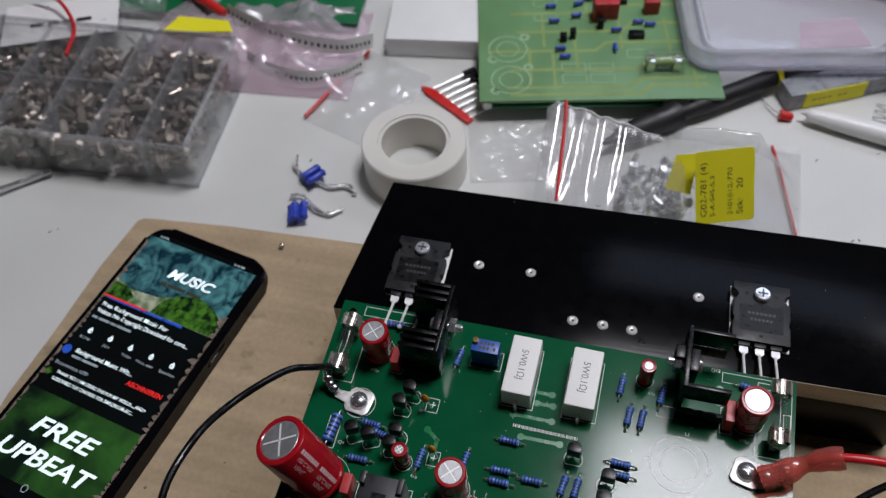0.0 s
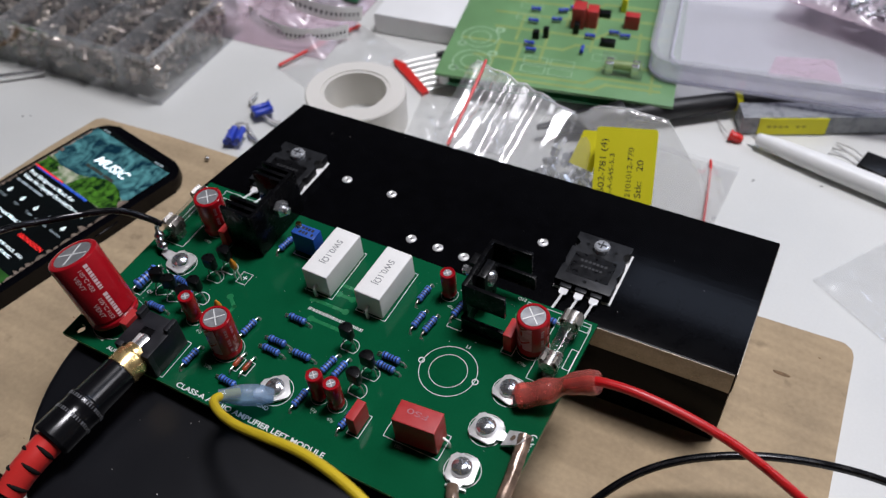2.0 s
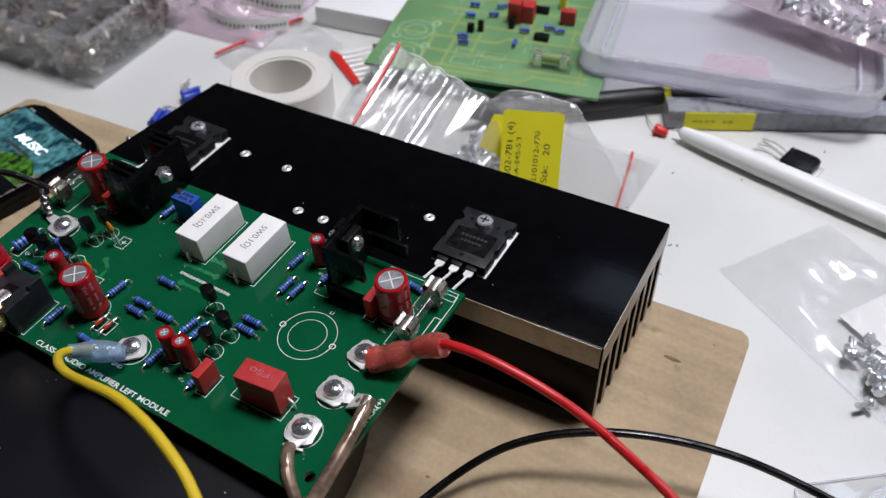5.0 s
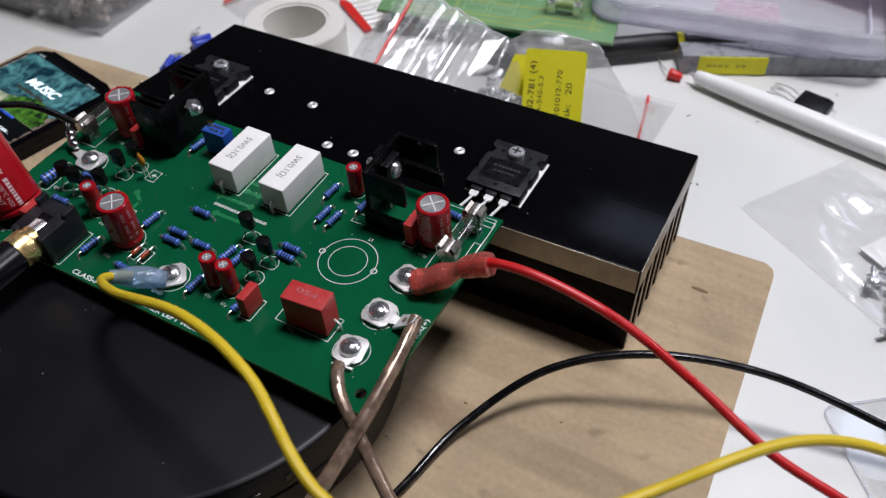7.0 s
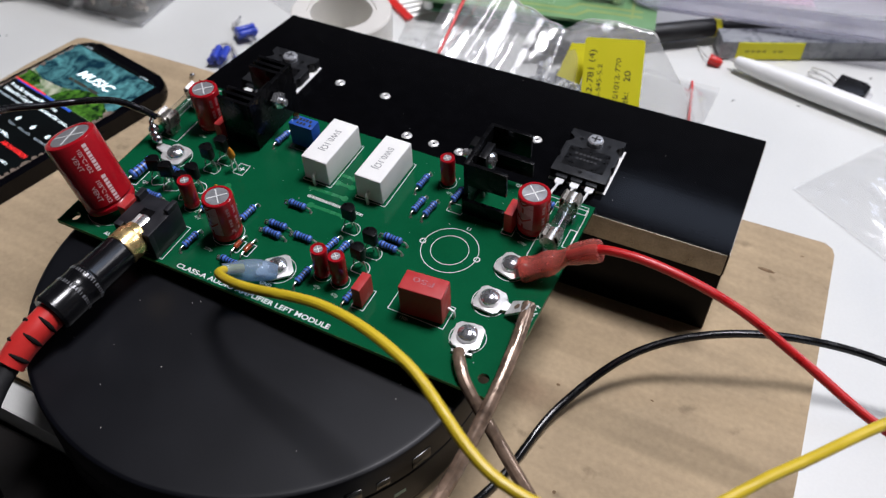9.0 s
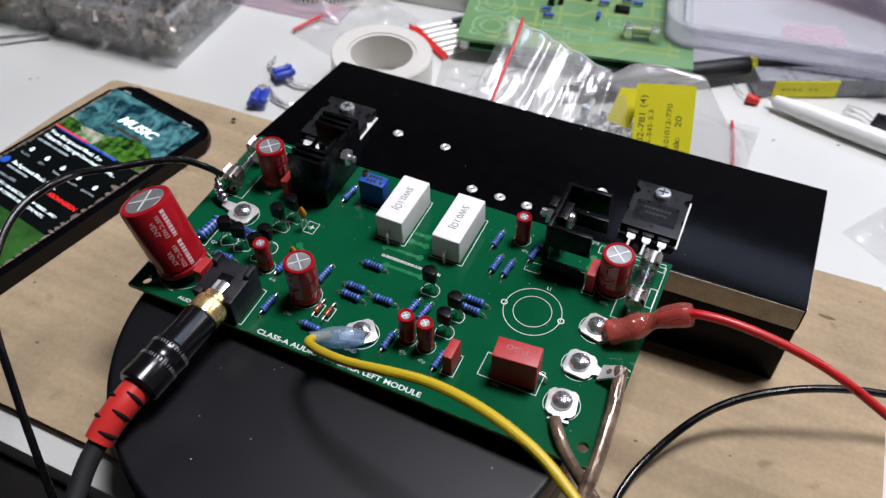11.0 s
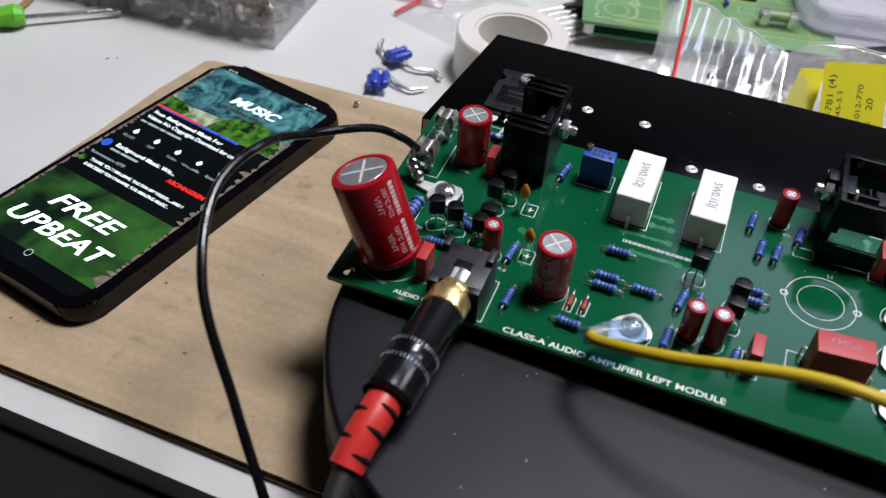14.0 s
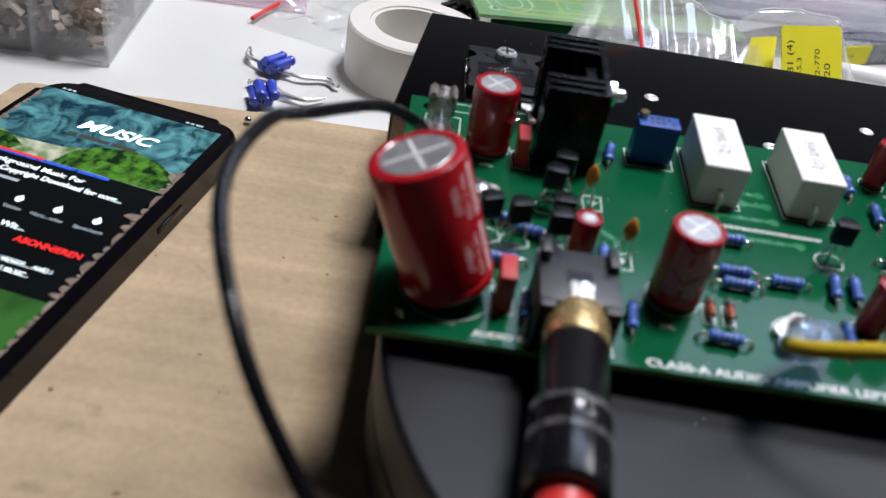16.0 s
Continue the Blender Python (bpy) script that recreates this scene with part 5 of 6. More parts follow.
BITS_DARK = mat("dull_brown_bits", (0.17, 0.135, 0.115), 0.4, metal=0.3, vary=0.5, scale=150)
bit_pile("loose_parts", 760, ((-73, 73), (-35.5, 35), (3.5, 22)), 1.9, BITS, pbox, "heaped small metal parts", 3)
bit_pile("loose_parts", 800, ((-73, 73), (-35.5, 35), (3.5, 20)), 2.3, BITS_DARK, pbox, "heaped dull brown parts", 4)

# roll of tape
roll = thing("tape_roll", "roll of white translucent adhesive tape lying flat", "tape", mm(-54.8, 186, 0))
part("tape", Shape().lathe([(17.0, 0.1), (24.2, 0.1), (24.8, 0.8), (24.8, 19.2), (24.2, 20), (17.0, 20), (17.0, 0.1)], seg=64), TAPE_WHITE, roll)
part("core", Shape().lathe([(15.2, 0.1), (16.9, 0.1), (16.9, 19.4), (15.2, 19.4), (15.2, 0.1)], seg=64), TAPE_WHITE, roll, "white plastic core")

# two bundles of blue resistors
for pts, wire in (((-100.5, 144.7, 20), [(-108, 154, 2), (-103, 156, 3), (-94, 151, 2), (-87, 148, 2.4), (-82.5, 151.5, 2)]), ((-101.2, 168.0, -35), [(-113.5, 178.5, 2.5), (-112, 172, 3), (-103, 168, 3), (-92, 164, 2.5), (-84, 166, 2), (-78, 163, 2)])):
    bnd = thing("resistor_bundle", "bundle of blue resistors twisted together by their leads", "resistors", group="resistor bundles")
    for i in range(4):
        m = Matrix.Translation((pts[0], pts[1], 3.2 + (i % 2) * 2.2)) @ Matrix.Rotation(radians(pts[2]), 4, "Z") @ Matrix.Translation(((i - 1.5) * 2.1, 0, 0)) @ Matrix.Rotation(radians(90), 4, "X")
        part("resistor", Shape().lathe([(0, -5), (1.4, -4.9), (1.9, -4), (1.6, -3), (1.6, 3), (1.9, 4), (1.4, 4.9), (0, 5)], m, 14), BLUE_LACQUER, bnd)
    part("twisted_lead", Shape().tube(wire, 0.75, 8, 8), TIN, bnd, "twisted tinned leads")
    part("twisted_lead", Shape().tube([(x + 1.6 * math.sin(i * 2.1), y + 1.4 * math.cos(i * 1.7), z) for i, (x, y, z) in enumerate(wire)], 0.6, 8, 8), STEEL, bnd)

# taped strip of components
ts = thing("component_strip", "strip of axial components held by red tape", "component strip")
part("tape_band", Shape().prism([(-67, 240.5), (-64, 236.5), (-37, 219.5), (-35, 223), (-60, 240)][::1], 0.2, 2.2, 0.2), RED_PLAIN, ts, "red paper tape")
for i in range(7):
    x, y = -62 + i * 4.0, 238.2 - i * 2.6
    part("lead", Shape().tube([(x, y, 1.6), (x + 9, y + 9, 2.4), (x + 16, y + 15, 3.0)], 0.5, 6, 3), TIN, ts)
    part("component", Shape().cyl((x + 15, y + 14.5, 3.0), (x + 20, y + 19, 3.4), 1.6, seg=10), BLACK_EPOXY, ts)

# older green circuit board on top of a darker one
GB = mm(-32, 224, 0, 0, 0, 13.3)
old = thing("circuit_board", "pale green circuit board with printed ring outlines and a fuse holder", "circuit board", GB)
part("substrate", Shape().box(0, 120, 0, 105, 12.0, 13.6, 0.1), OLD_PCB, old)
s = Shape()
for y in (4, 9, 22, 36, 51, 66, 80):
    bend = 60 + (y * 5) % 30
    s.line([(6 + (y * 7) % 18, y), (bend, y)], 2.2, 13.604, 13.630)
    s.line([(bend, y), (bend + 6, y + 6)], 2.2, 13.606, 13.640)
    s.line([(bend + 6, y + 6), (112, y + 6)], 2.2, 13.608, 13.650)
for x, y in ((26, 12), (34, 40), (38, 8), (50, 24), (58, 60), (74, 38), (98, 34), (108, 8)):
    s.line([(x, y), (x, y + 26)], 1.6, 13.602, 13.660)
tagged(part("copper_track", s, OLD_TRACK, old, "ochre tracks under the mask"), kind="stuff")
s = Shape()
for x, y in ((16, 15), (15, 38)):
    s.ring(x, y, 9.5, 10.2, 13.67, 13.72, 40)
    s.ring(x, y, 5.4, 6.0, 13.67, 13.72, 40)
    s.ring(x + 9, y + 9, 1.4, 2.6, 13.67, 13.72, 16)
    s.ring(x - 8, y - 8, 1.4, 2.6, 13.67, 13.72, 16)
for x0, y0 in ((42, 12), (56, 12), (42, 20), (56, 20), (30, 60), (30, 72), (76, 30)):
    s.line([(x0, y0), (x0 + 12, y0), (x0 + 12, y0 + 6), (x0, y0 + 6)], 0.5, 13.67, 13.72, True)
tagged(part("silkscreen", s, OLD_SILK, old, "pale printed outlines"), kind="stuff")
for x, y, sx, sy, h, ma, nm in ((64, 62, 7, 9, 12, RED_BOX, "film_capacitor"), (71, 64, 6, 8, 10, RED_BOX, "film_capacitor"), (64, 54, 3, 4, 6, BLACK_EPOXY, "transistor"), (76, 74, 8, 4.5, 3, BLACK_EPOXY, "chip"), (82, 46, 8, 4.5, 3, BLACK_EPOXY, "chip"), (44, 44, 3.5, 3.5, 4.5, BLACK_EPOXY, "transistor"), (49, 46, 3, 3, 6, BLACK_EPOXY, "transistor"), (92, 66, 8, 5, 8, RED_BOX, "film_capacitor"), (86, 84, 3, 8, 8, YELLOW_LABEL, "film_capacitor")):
    part(nm, Shape().box(x - sx / 2, x + sx / 2, y - sy / 2, y + sy / 2, 13.6, 13.6 + h, 0.4), ma, old)
for x, y, a in ((40, 58, 0), (52, 62, 10), (39, 70, 0), (54, 72, 20), (60, 76, 0), (42, 36, 0), (44, 30, 0), (70, 36, 90), (72, 50, 0), (84, 56, 0), (90, 54, 0), (60, 88, 0)):
    m = Matrix.Translation((x, y, 15.6)) @ Matrix.Rotation(radians(a), 4, "Z") @ Matrix.Rotation(radians(90), 4, "Y")
    part("resistor", Shape().lathe([(0, -2.9), (0.9, -2.7), (1.15, -2.0), (0.95, -1.4), (0.95, 1.4), (1.15, 2.0), (0.9, 2.7), (0, 2.9)], m, 12), BLUE_LACQUER, old)
fz = part("fuse_holder", Shape().box(82, 103, 17, 26, 14.2, 23, 0.6), CLEAR_BOX, old, "clear fuse cover")
part("fuse", Shape().cyl((83.5, 21.5, 18.5), (101.5, 21.5, 18.5), 2.4, seg=14), OLD_TRACK, fz)
for x in (84, 97):
    part("clip", Shape().box(x, x + 4, 18.6, 24.4, 14, 20.8, 0.5), STEEL, fz)
for x, y in ((4, 4), (116, 4), (4, 100), (116, 100)):
    part("standoff", Shape().cyl((x, y, 6.2), (x, y, 12), 2.4, seg=12), WHITE_PLASTIC, old)
low = solo("bare_board", Shape().box(4, 92, 4, 100, 4.4, 6.0, 0.1), GREEN_DARK, "deep green bare circuit board under a paler one", "circuit board", GB)
blk = thing("foam_block", "white block lying under the edge of a circuit board", "block", mm(-69, 284, 0, 0, 0, 9))
part("body", Shape().box(-26, 30, -19, 24, 0.1, 12, 0.8), WHITE_PLASTIC, blk)

# test probe
pr = thing("test_probe", "black handheld test probe with a yellow ring", "probe")


def along(p, q):
    p, q = Vector(p), Vector(q)
    return Matrix.Translation(p) @ (q - p).to_track_quat("Z", "Y").to_matrix().to_4x4(), (q - p).length


m, L = along((30, 214, 7.8), (112, 281, 7.8))
part("grip", Shape().lathe([(0, 0), (1.4, 0.3), (2.0, 6), (4.6, 12), (5.8, 22), (6.4, 36), (7.4, 40), (7.6, 43), (4.2, 45), (3.9, 52), (4.7, 55), (5.0, 62), (4.9, 90), (4.5, L), (0, L)], m, 28), PROBE_BLACK, pr)
part("ring", Shape().lathe([(4.4, L - 5), (5.0, L - 5), (5.0, L - 2), (4.4, L - 2)], m, 28), YELLOW_LABEL, pr, "yellow ring")
part("cord", Shape().tube([(111, 280, 7.6), (122, 290, 6), (145, 300, 4), (190, 335, 4), (240, 360, 4)], 2.8, 12, 8), RUBBER, pr)

# grey stick tube with a yellow label
m, L = along((114, 268.5, 5.5), (214, 320, 5.5))
tb = thing("component_tube", "grey translucent plastic component tube with a yellow label", "tube", None)
part("tube", Shape().prism([(-6.2, -5), (6.2, -5), (6.2, 5), (-6.2, 5)], 0, L, 0.8, m @ Matrix.Rotation(radians(0), 4, "Z")), GREY_TUBE, tb)
d = (Vector((214, 320, 0)) - Vector((114, 268.5, 0))).normalized()
nrm = Vector((d.y, -d.x, 0))
p = Vector((114, 268.5, 0)) + d * 8 + nrm * 6.6
FR = Matrix.Translation(Vector((p.x, p.y, 0.6)) * 0.001) @ Matrix((( d.x, 0, nrm.x, 0), (d.y, 0, nrm.y, 0), (0, 1, 0, 0), (0, 0, 0, 1)))
part("label", Shape().box(0, 33, 0, 9.4, -0.4, 0.1), YELLOW_LABEL, tb, "yellow printed label", FR)
bars("print", [2.2, 1.6, 2.2, 1.6, -2, 1.6, 2.2], 1.3, 0.9, FADED_PRINT, tb, FR @ mm(4, 4.0, 0.12), 0.03)

# red bead on a wire, white pen, loose transistor
rb = thing("indicator_lamp", "small red plastic indicator with thin wire legs", "indicator")
part("lens", Shape().lathe([(0, 0), (2.4, 0), (2.7, 0.6), (2.7, 1.2), (2.3, 1.6), (2.3, 5.0), (1.4, 6.6), (0, 7)], Matrix.Translation((113, 257.2, 2.9)) @ Matrix.Rotation(radians(97), 4, "Y"), 18), RED_PLAIN, rb)
part("lead", Shape().tube([(113.5, 257, 2.8), (108, 263, 2), (103, 272, 1)], 0.3, 6, 6), TIN, rb)
m, L = along((125.5, 257.5, 5.2), (232, 238, 5.2))
pen = thing("white_pen", "plain white plastic pen lying on the bench", "pen")
part("barrel", Shape().lathe([(0, 0), (2.2, 0.2), (2.8, 1.0), (3.2, 4), (4.2, 16), (4.8, 34), (5.0, 60), (5.0, L), (0, L)], m, 28), WHITE_PLASTIC, pen)
part("tip", Shape().lathe([(0, -3.2), (0.5, -3), (1.3, 0.3), (0, 0.4)], m, 14), TIN, pen)
lt = thing("loose_transistor", "loose black power transistor with bent wire legs", "transistor", mm(180, 264.5, 0, 0, 0, -12))
part("body", Shape().prism([(-7.5, -6), (5, -6.5), (7.6, -4.5), (7.6, 4.5), (5, 6.5), (-7.5, 6)], 1.2, 5.0, 0.9), BLACK_EPOXY, lt)
part("tab", Shape().box(-7, 9.5, -5.5, 5.5, 0.2, 1.15, 0.2), TIN, lt, "tinned mounting tab")
for i in range(3):
    part("lead", Shape().tube([(-8, -4 + i * 4, 2), (-14, -3 + i * 4.4, 3), (-22, -2 + i * 5, 1.0)], 0.45, 6, 5), TIN, lt)

# screwdriver
sd = thing("screwdriver", "small screwdriver with a lime green handle", "screwdriver", mm(-9.5, 1, 0))
part("blade", Shape().tube([(-222, 139.5, 3.4), (-250, 114.5, 4.4)], 1.15, 12, 2).box(-1.6, 1.6, -1, 4, -0.3, 0.3, 0.1, Matrix.Translation((-222, 139.5, 3.4)) @ Matrix.Rotation(radians(-48), 4, "Z")), STEEL, sd, "dark steel blade")
m, L = along((-249, 115.4, 5.4), (-300, 72, 6.2))
part("handle", Shape().lathe([(0, 0), (3.6, 0.5), (5.4, 4), (4.4, 10), (5.8, 18), (6.0, L - 4), (4, L), (0, L)], m, 10), GREEN_HANDLE, sd, "lime green ribbed handle", flat=20)

# curled strip behind the screwdriver
TAN = mat("tan_paper", (0.30, 0.175, 0.075), 0.7, vary=0.2, scale=120, bump=0.1)
curl = smooth([(-296, 108, 0.6), (-283, 110, 0.7), (-274, 116, 0.8), (-271, 125, 0.8), (-274, 137, 0.7), (-281, 146, 0.6)], 6)
s = Shape()
strip = []
for i, p in enumerate(curl):
    d = (curl[min(i + 1, len(curl) - 1)] - curl[max(i - 1, 0)]).normalized()
    n = Vector((-d.y, d.x, 0)) * 1.9
    strip.append([s.bm.verts.new(v) for v in (p - n, p + n, p + n + Vector((0, 0, 0.5)), p - n + Vector((0, 0, 0.5)))])
for p, q in zip(strip, strip[1:]):
    for i in range(4):
        s.bm.faces.new((p[i], p[(i + 1) % 4], q[(i + 1) % 4], q[i]))
s.bm.faces.new(strip[0])
s.bm.faces.new(strip[-1])
solo("paper_strip", s, TAN, "narrow tan strip lying curled on the white bench", "strip")

solo("solder_ball", Shape().ball((-100.4, 124, 5.1), 1.3, sub=2), SOLDER, "tiny bright metal ball on the cardboard", "metal ball")


# zip bag with yellow label, standing up behind the heatsink
def ridge(x, y, k, amp_):
    return amp_ * noise.fractal(Vector((x * k, y * k, 0.3)), 0.8, 2.2, 4)


bag = thing("zip_bag", "clear zip bag of small metal parts with a yellow stock label", "zip bag")


def bag_top(u, v):
    # u along the bag, v from its front fold over the crest to the back
    x = 8 + 116 * u - 5 * v * (1 - u)
    crest = float(np.interp(u, (0, 0.03, 0.43, 0.50, 0.62, 0.76, 0.90, 1), (50, 54, 38, 44.5, 47, 45.5, 22, 3)))
    y0 = float(np.interp(u, (0, 0.30, 0.55, 1), (147, 150, 160, 168)))
    z0 = float(np.interp(u, (0, 0.10, 0.35, 0.55, 1), (38.5, 38.5, 26, 4, 1.5)))
    if v < 0.45:
        k = v / 0.45
        y, z = y0 + (190 + 10 * u - y0) * k, z0 + (crest - z0) * k ** 0.9
    else:
        k = (v - 0.45) / 0.55
        y, z = 190 + 44 * k + 10 * u * (1 - k), 1 + (crest - 1) * (1 - k) ** 1.3
    edge = min(1, min(u, 1 - u, v, 1 - v) * 7)
    near = max(0, 1 - u * 1.9)
    fold = 1.5 * math.sin(x * 0.62 + 0.9 * v + 0.6 * math.sin(x * 0.21)) * near + 0.5 * math.sin(x * 1.3 - 2 * v) * near
    return Vector((x, y, max(0.8, z + (ridge(x, y * 0.45, 0.035, 1.3) + fold) * edge)))


part("film", Shape().sheet(bag_top, 120, 90), BAG_FILM, bag, "crinkled clear film", flat=70)
part("film_back", Shape().sheet(lambda u, v: Vector((10 + 114 * u, 156 + 82 * v, 0.4 + 0.5 * math.sin(9 * u + 5 * v) ** 2)), 20, 16), CLEAR_FILM, bag, flat=70)
ex = Vector((23.2, 7.9, 0.9)).normalized()
ey = Vector((-0.18, 0.53, 0.83))
ey = (ey - ex * ey.dot(ex)).normalized()
ez = ex.cross(ey)
LB = Matrix(((ex.x, ey.x, ez.x, 0.0762), (ex.y, ey.y, ez.y, 0.1665), (ex.z, ey.z, ez.z, 0.0175), (0, 0, 0, 1)))
lab = part("label", Shape().prism([(x + 12.5, y + 16) for x, y in rounded(12.5, 16, 1.6, 4)], 1.2, 1.5), YELLOW_LABEL, bag, "yellow stock label", LB)
for text, x, h, w in (("G02-781 (4)", 4.6, 2.6, 24), ("S-A-S45-5.3", 8.0, 1.9, 18), ("2101012-770", 15.6, 2.1, 21), ("Stk:   20", 20.0, 2.6, 16)):
    words("print", text, h, LABEL_PRINT, lab, mm(x, 3.0, 1.52, 0, 0, 90), 0.02, w, "black label print")
part("label", Shape().prism([(61, 1), (72, 0), (72, 18), (63, 16)], 0, 0.3, 0, Matrix.Translation((0, 176, 25)) @ Matrix.Rotation(radians(50), 4, "X")), YELLOW_LABEL, bag, "second yellow label inside")
part("zip_line", Shape().tube([(17.6, 147.5, 40.5), (17.0, 156, 43.5), (15.8, 170, 48), (14.4, 184, 52.4), (13.4, 191, 54.6)], 0.75, 8, 8), RED_PLAIN, bag, "red zip line")
part("zip_line", Shape().tube([(123, 178, 2.4), (120, 192, 2.6), (113, 226, 2.2), (110.5, 236, 1.6)], 0.65, 8, 8), RED_PLAIN, bag, "red zip line")
# highlights along the film's crests, drawn as thin near-white tubes
GLINT = film_mat("white_glint", (1.0, 1.0, 1.0), 0.30, 0.12, 0.05, 60, (0.98, 0.98, 0.98), gloss=0.06, rim=0.05)
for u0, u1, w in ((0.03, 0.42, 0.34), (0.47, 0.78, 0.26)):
    part("crest_glint", Shape().tube([bag_top(u0 + (u1 - u0) * i / 12, 0.45) for i in range(13)], w, 6, 3, lambda u: 0.5 + 0.5 * math.sin(math.pi * min(max(u, 0.05), 0.95))), GLINT, bag, "white tube drawn as a highlight along the film's crest")
bit_pile("loose_parts", 50, ((44, 74), (178, 205), (3, 14)), 2.2, ZINC, bag, "bright metal spacers", 8, 2.0)


def flat_bag(name, label, cx, cy, sx, sy, rz, h, film, seed):
    b = thing(name, label, "plastic bag", mm(cx, cy, 0, 0, 0, rz))

    def top(u, v):
        e = min(u, 1 - u, v, 1 - v)
        puff = h * min(1, e * 5) ** 0.7
        n = noise.fractal(Vector((u * 5 + seed, v * 5, seed)), 0.8, 2.2, 4)
        return Vector(((u - 0.5) * sx, (v - 0.5) * sy, max(0.5, 1.2 + puff * (0.75 + 0.8 * n))))

    part("film", Shape().sheet(top, 36, 30), film, b, "crinkled film", flat=70)
    part("film_back", Shape().sheet(lambda u, v: Vector(((u - 0.5) * sx, (v - 0.5) * sy, 0.3 + 0.2 * math.sin(u * 7) ** 2)), 10, 8), film, b)
    return b


fb = flat_bag("zip_bag", "clear flat zip bag with a red zip line", -92, 228, 42, 60, -18, 3, CLEAR_FILM, 2)
part("zip_line", Shape().tube([(-19, -29, 2.2), (-18.5, 0, 3.0), (-19, 28, 2.2)], 0.9, 8, 6), RED_PLAIN, fb, "red zip line")
flat_bag("plastic_bag", "small empty clear plastic bag", -8, 208, 50, 40, 15, 5, CLEAR_FILM, 7)
pk = flat_bag("antistatic_bag", "pink translucent bag with coiled component tape", -165, 252, 120, 70, 6, 14, PINK_FILM, 11)


def reel(pts, name="component_tape"):
    t = thing(name, "pale component tape with a row of dark pockets", "component tape", group="component tapes")
    path = smooth(pts, 14)
    s, dts = Shape(), Shape()
    prev = None
    for i, p in enumerate(path):
        a, b = s.bm.verts.new(p), s.bm.verts.new(p + Vector((0, 2.2, 8.0)))
        if prev:
            s.bm.faces.new((prev[0], a, b, prev[1]))
        prev = (a, b)
        if i % 2 == 0 and i + 1 < len(path):
            dd = path[i + 1] - p
            o = p + Vector((0, 0.2, 3.2))
            dts.bm.faces.new([dts.bm.verts.new(v + Vector((0, -0.25, 0))) for v in (o, o + dd * 0.9, o + dd * 0.9 + Vector((0, 0.5, 2)), o + Vector((0, 0.5, 2)))])
    so = part("strip", s, PAPER, t, "pale paper strip", flat=60)
    tagged(part("pocket", dts, DARK_MARK, t, "row of dark pockets"), kind="stuff")
    return t


reel([(-182, 262, 10), (-160, 252, 11), (-135, 246, 11), (-112, 248, 9), (-98, 258, 7)])
reel([(-162, 236, 3), (-145, 228, 4), (-125, 226, 4), (-110, 234, 3), (-100, 246, 2)])

# boards, wire and label bag further back on the left
solo("bare_board", Shape().box(-80, 80, -40, 40, 6, 7.6, 0.1), GREEN_DARK, "deep green circuit board at the back of the bench", "circuit board", mm(-196, 306, 0, 0, 0, 6))
solo("pliers", Shape().tube([(-226, 290, 14), (-205, 272, 15), (-184, 262, 13)], 4.5, 14, 8, lambda u: 1.0 - 0.5 * u), RED_PLAIN, "red-handled pliers lying on a green board", "pliers")
lbag = flat_bag("labelled_bag", "clear bag with a large white paper label", -258, 232, 100, 60, 24, 22, CLEAR_FILM, 21)
part("label", Shape().box(-34, 26, -20, 12, 24, 24.4), PAPER, lbag, "white paper label")
bars("print", [7, 6, 5, 8], 3, 2, DARK_MARK, lbag, mm(-20, -8, 24.5), 0.05)
solo("red_wire", Shape().tube([(-282, 236, 30), (-262, 232, 33), (-244, 216, 31), (-238, 196, 30)], 1.0, 8, 8), RED_WIRE, "thin red wire lying over a bag", "wire")
ybag = solo("yellow_label", Shape().prism([(-210, 238), (-172, 246), (-178, 254), (-206, 252)], 15, 15.4), YELLOW_LABEL, "yellow paper label on a pink bag", "label")

# clear tray at the back right, lying on the old board and the tube, with a bag of glittering screws on it
tray = thing("plastic_tray", "clear frosted plastic tray with rounded corners lying over a circuit board", "tray", mm(124.5, 333, 14.4, 0, 0, 12.2))
TW, TD, TH = 71, 52, 11


def wall_ring(outer, inner, z0, z1):
    """An upright wall between two outlines with the same number of points."""
    sh = Shape()
    n = len(outer)
    rows = [[sh.bm.verts.new((x, y, z)) for x, y in ol] for ol, z in ((outer, z0), (outer, z1), (inner, z1), (inner, z0))]
    for p, q in zip(rows, rows[1:] + rows[:1]):
        for i in range(n):
            sh.bm.faces.new((p[i], p[(i + 1) % n], q[(i + 1) % n], q[i]))
    return sh


part("floor_sheet", Shape().prism(rounded(TW - 1, TD - 1, 12), 0, 1.0, 0.2), LAVENDER_FILM, tray, "frosted tray bottom")
part("side_wall", wall_ring(rounded(TW, TD, 13), rounded(TW - 1.3, TD - 1.3, 12), 0.2, TH), LAVENDER_FILM, tray, "frosted side wall")
part("rim", wall_ring(rounded(TW + 1.6, TD + 1.6, 14), rounded(TW - 1.6, TD - 1.6, 12), TH, TH + 1.2), RIM_CLEAR, tray, "moulded rim")
part("foot_rim", wall_ring(rounded(TW + 0.8, TD + 0.8, 13.5), rounded(TW - 0.8, TD - 0.8, 12.5), -0.3, 0.9), FROSTED, tray, "pale lower edge")
part("inner_step", wall_ring(rounded(TW - 9, TD - 9, 9), rounded(TW - 10.2, TD - 10.2, 8.4), 1.1, 5.0), FROSTED, tray, "inner moulded step")
part("slip", Shape().prism([(-14, -38), (22, -36), (18, -14), (-10, -18)], 1.2, 1.5), PINK_FILM, tray, "faded pink slip inside")
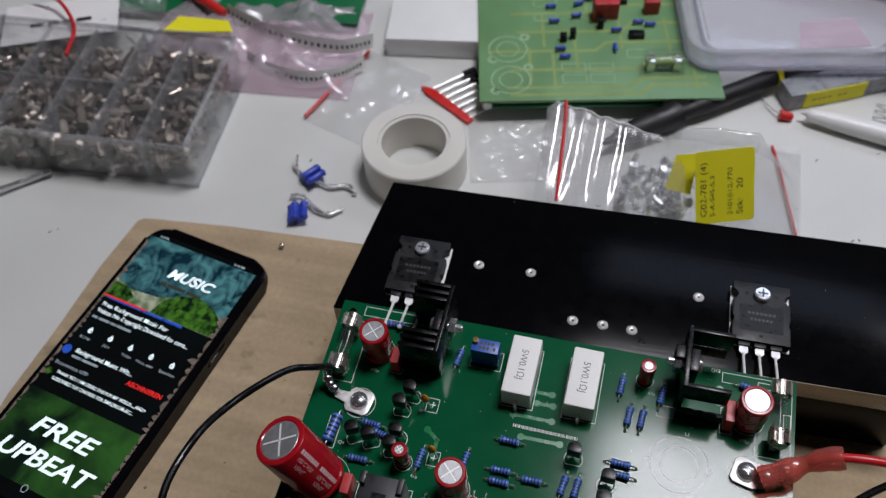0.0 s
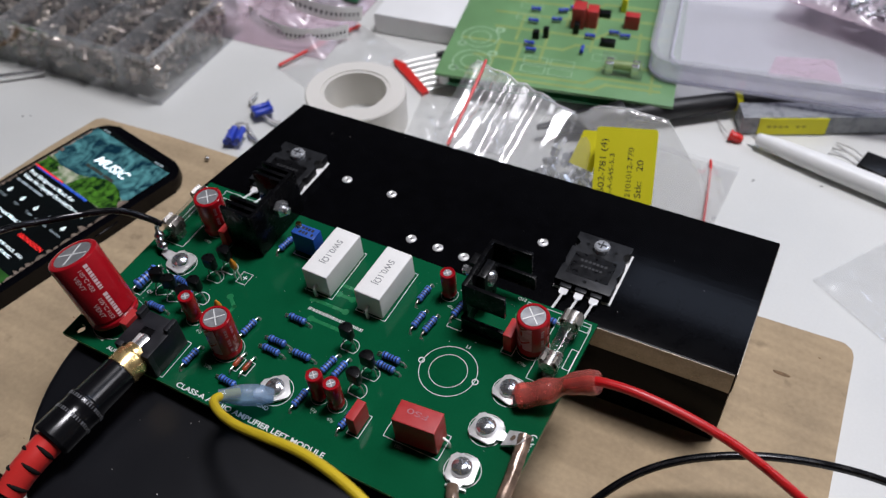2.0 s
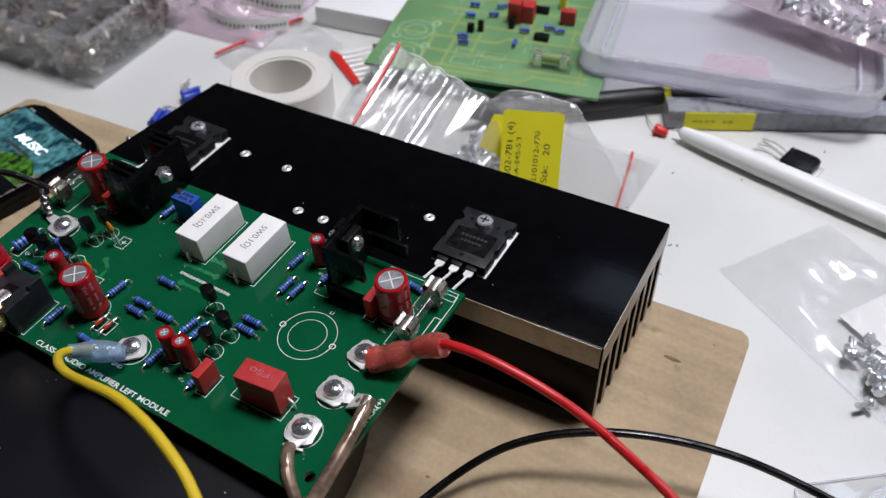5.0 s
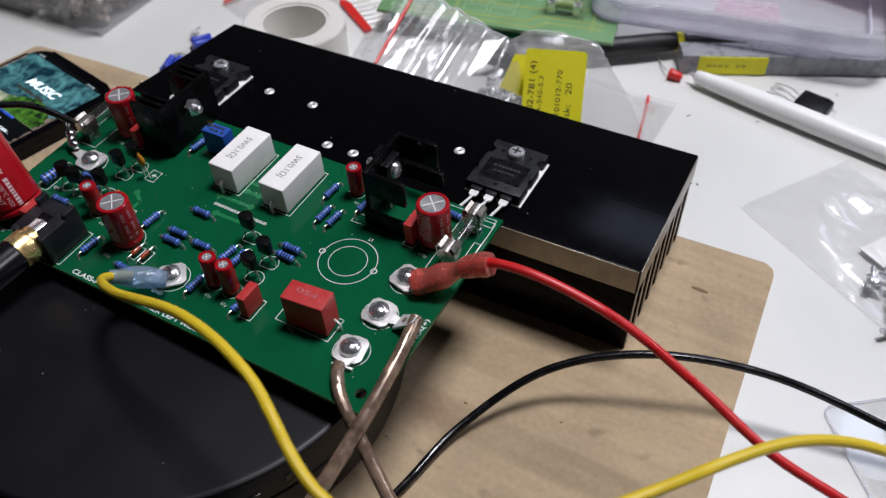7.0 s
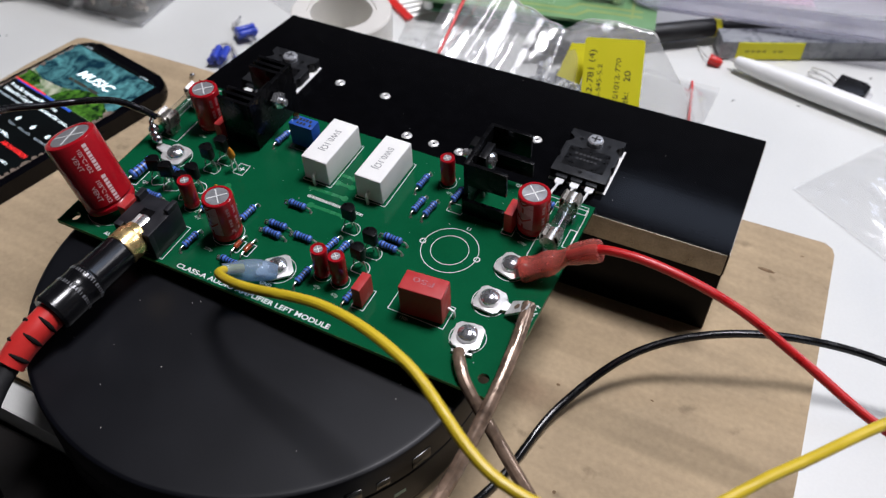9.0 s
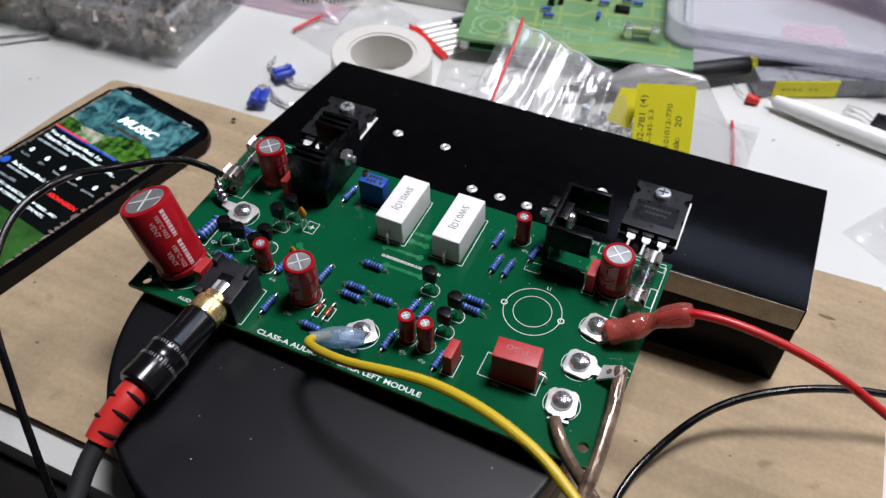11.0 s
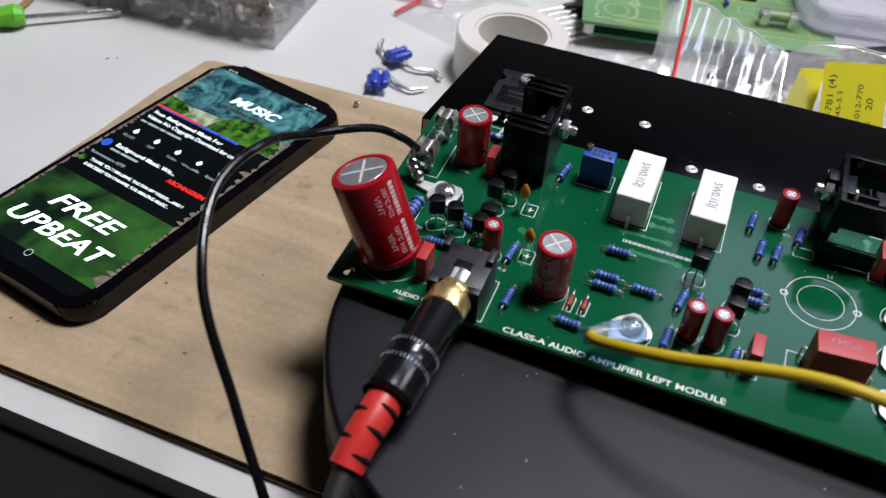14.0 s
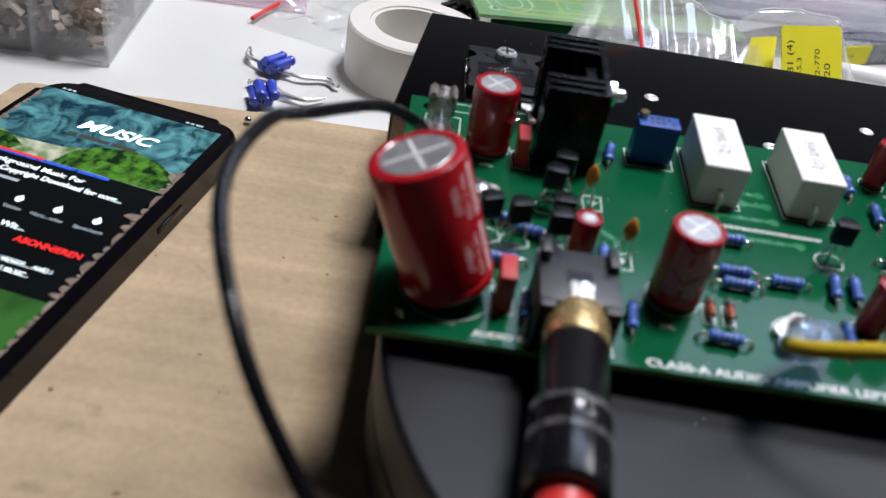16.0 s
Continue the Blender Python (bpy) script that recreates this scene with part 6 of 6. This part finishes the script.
gb = flat_bag("screw_bag", "pink-tinted bag half full of bright zinc screws", 170, 379, 110, 80, -11, 10, PINK_FILM, 31)
gb.matrix_basis = mm(170, 379, 26.6, 0, 0, -11)
bit_pile("loose_screws", 700, ((-44, 46), (-36, -6), (2, 9)), 1.0, ZINC, gb, "bright zinc screws", 12, 3.0)
bit_pile("packing", 200, ((-46, 46), (-8, 34), (2, 8)), 2.2, PINK, gb, "pink packing", 13, 2.0)

# bag of bolts and clear blister on the right
bo = flat_bag("bolt_bag", "clear bag of bright zinc bolts", 226, 182, 96, 60, -32, 5, CLEAR_FILM, 41)
part("label", Shape().box(-6, 34, -8, 20, 2.2, 2.5), PAPER, bo, "white card inside")


def bolt(m):
    s = Shape()
    s.lathe([(0, 0), (2.6, 0.1), (3.0, 1.0), (2.4, 2.4), (0, 2.8)], m, 12)
    s.lathe([(0, -5), (1.2, -5), (1.3, 0.2), (0, 0.2)], m, 10)
    return s


r2 = random.Random(9)
for i in range(34):
    x, y = r2.gauss(238, 6.0), r2.gauss(159, 8)
    m = Matrix.Translation((x, y, r2.uniform(3, 8))) @ Euler((r2.uniform(0.9, 2.2), r2.uniform(-0.6, 0.6), r2.uniform(0, 6.3))).to_matrix().to_4x4()
    part("bolt", bolt(m @ Matrix.Diagonal((0.85, 0.85, 0.85, 1))), ZINC, bo, "", bo.matrix_basis.inverted())
bl = thing("blister_pack", "clear moulded plastic blister pack", "blister pack", mm(255, 92, 0, 0, 0, 38))
s = Shape()
s.prism(rounded(24, 26, 4), 0.3, 1.3, 0.2)
part("sheet", s, CLEAR_BOX, bl)
part("blister", Shape().lathe([(13, 1.3), (12.6, 4), (11, 6), (0, 6.2)], Matrix.Translation((3, 8, 0)), 32), CLEAR_BOX, bl)
part("blister", Shape().lathe([(5, 1.3), (4.6, 3), (3.6, 4), (0, 4.1)], Matrix.Translation((-12, -12, 0)), 24), CLEAR_BOX, bl)
part("rim", Shape().tube([(*p, 1.0) for p in rounded(24, 26, 4)] + [(20, 26, 1.0)], 0.22, 6, 1), FROSTED, bl)
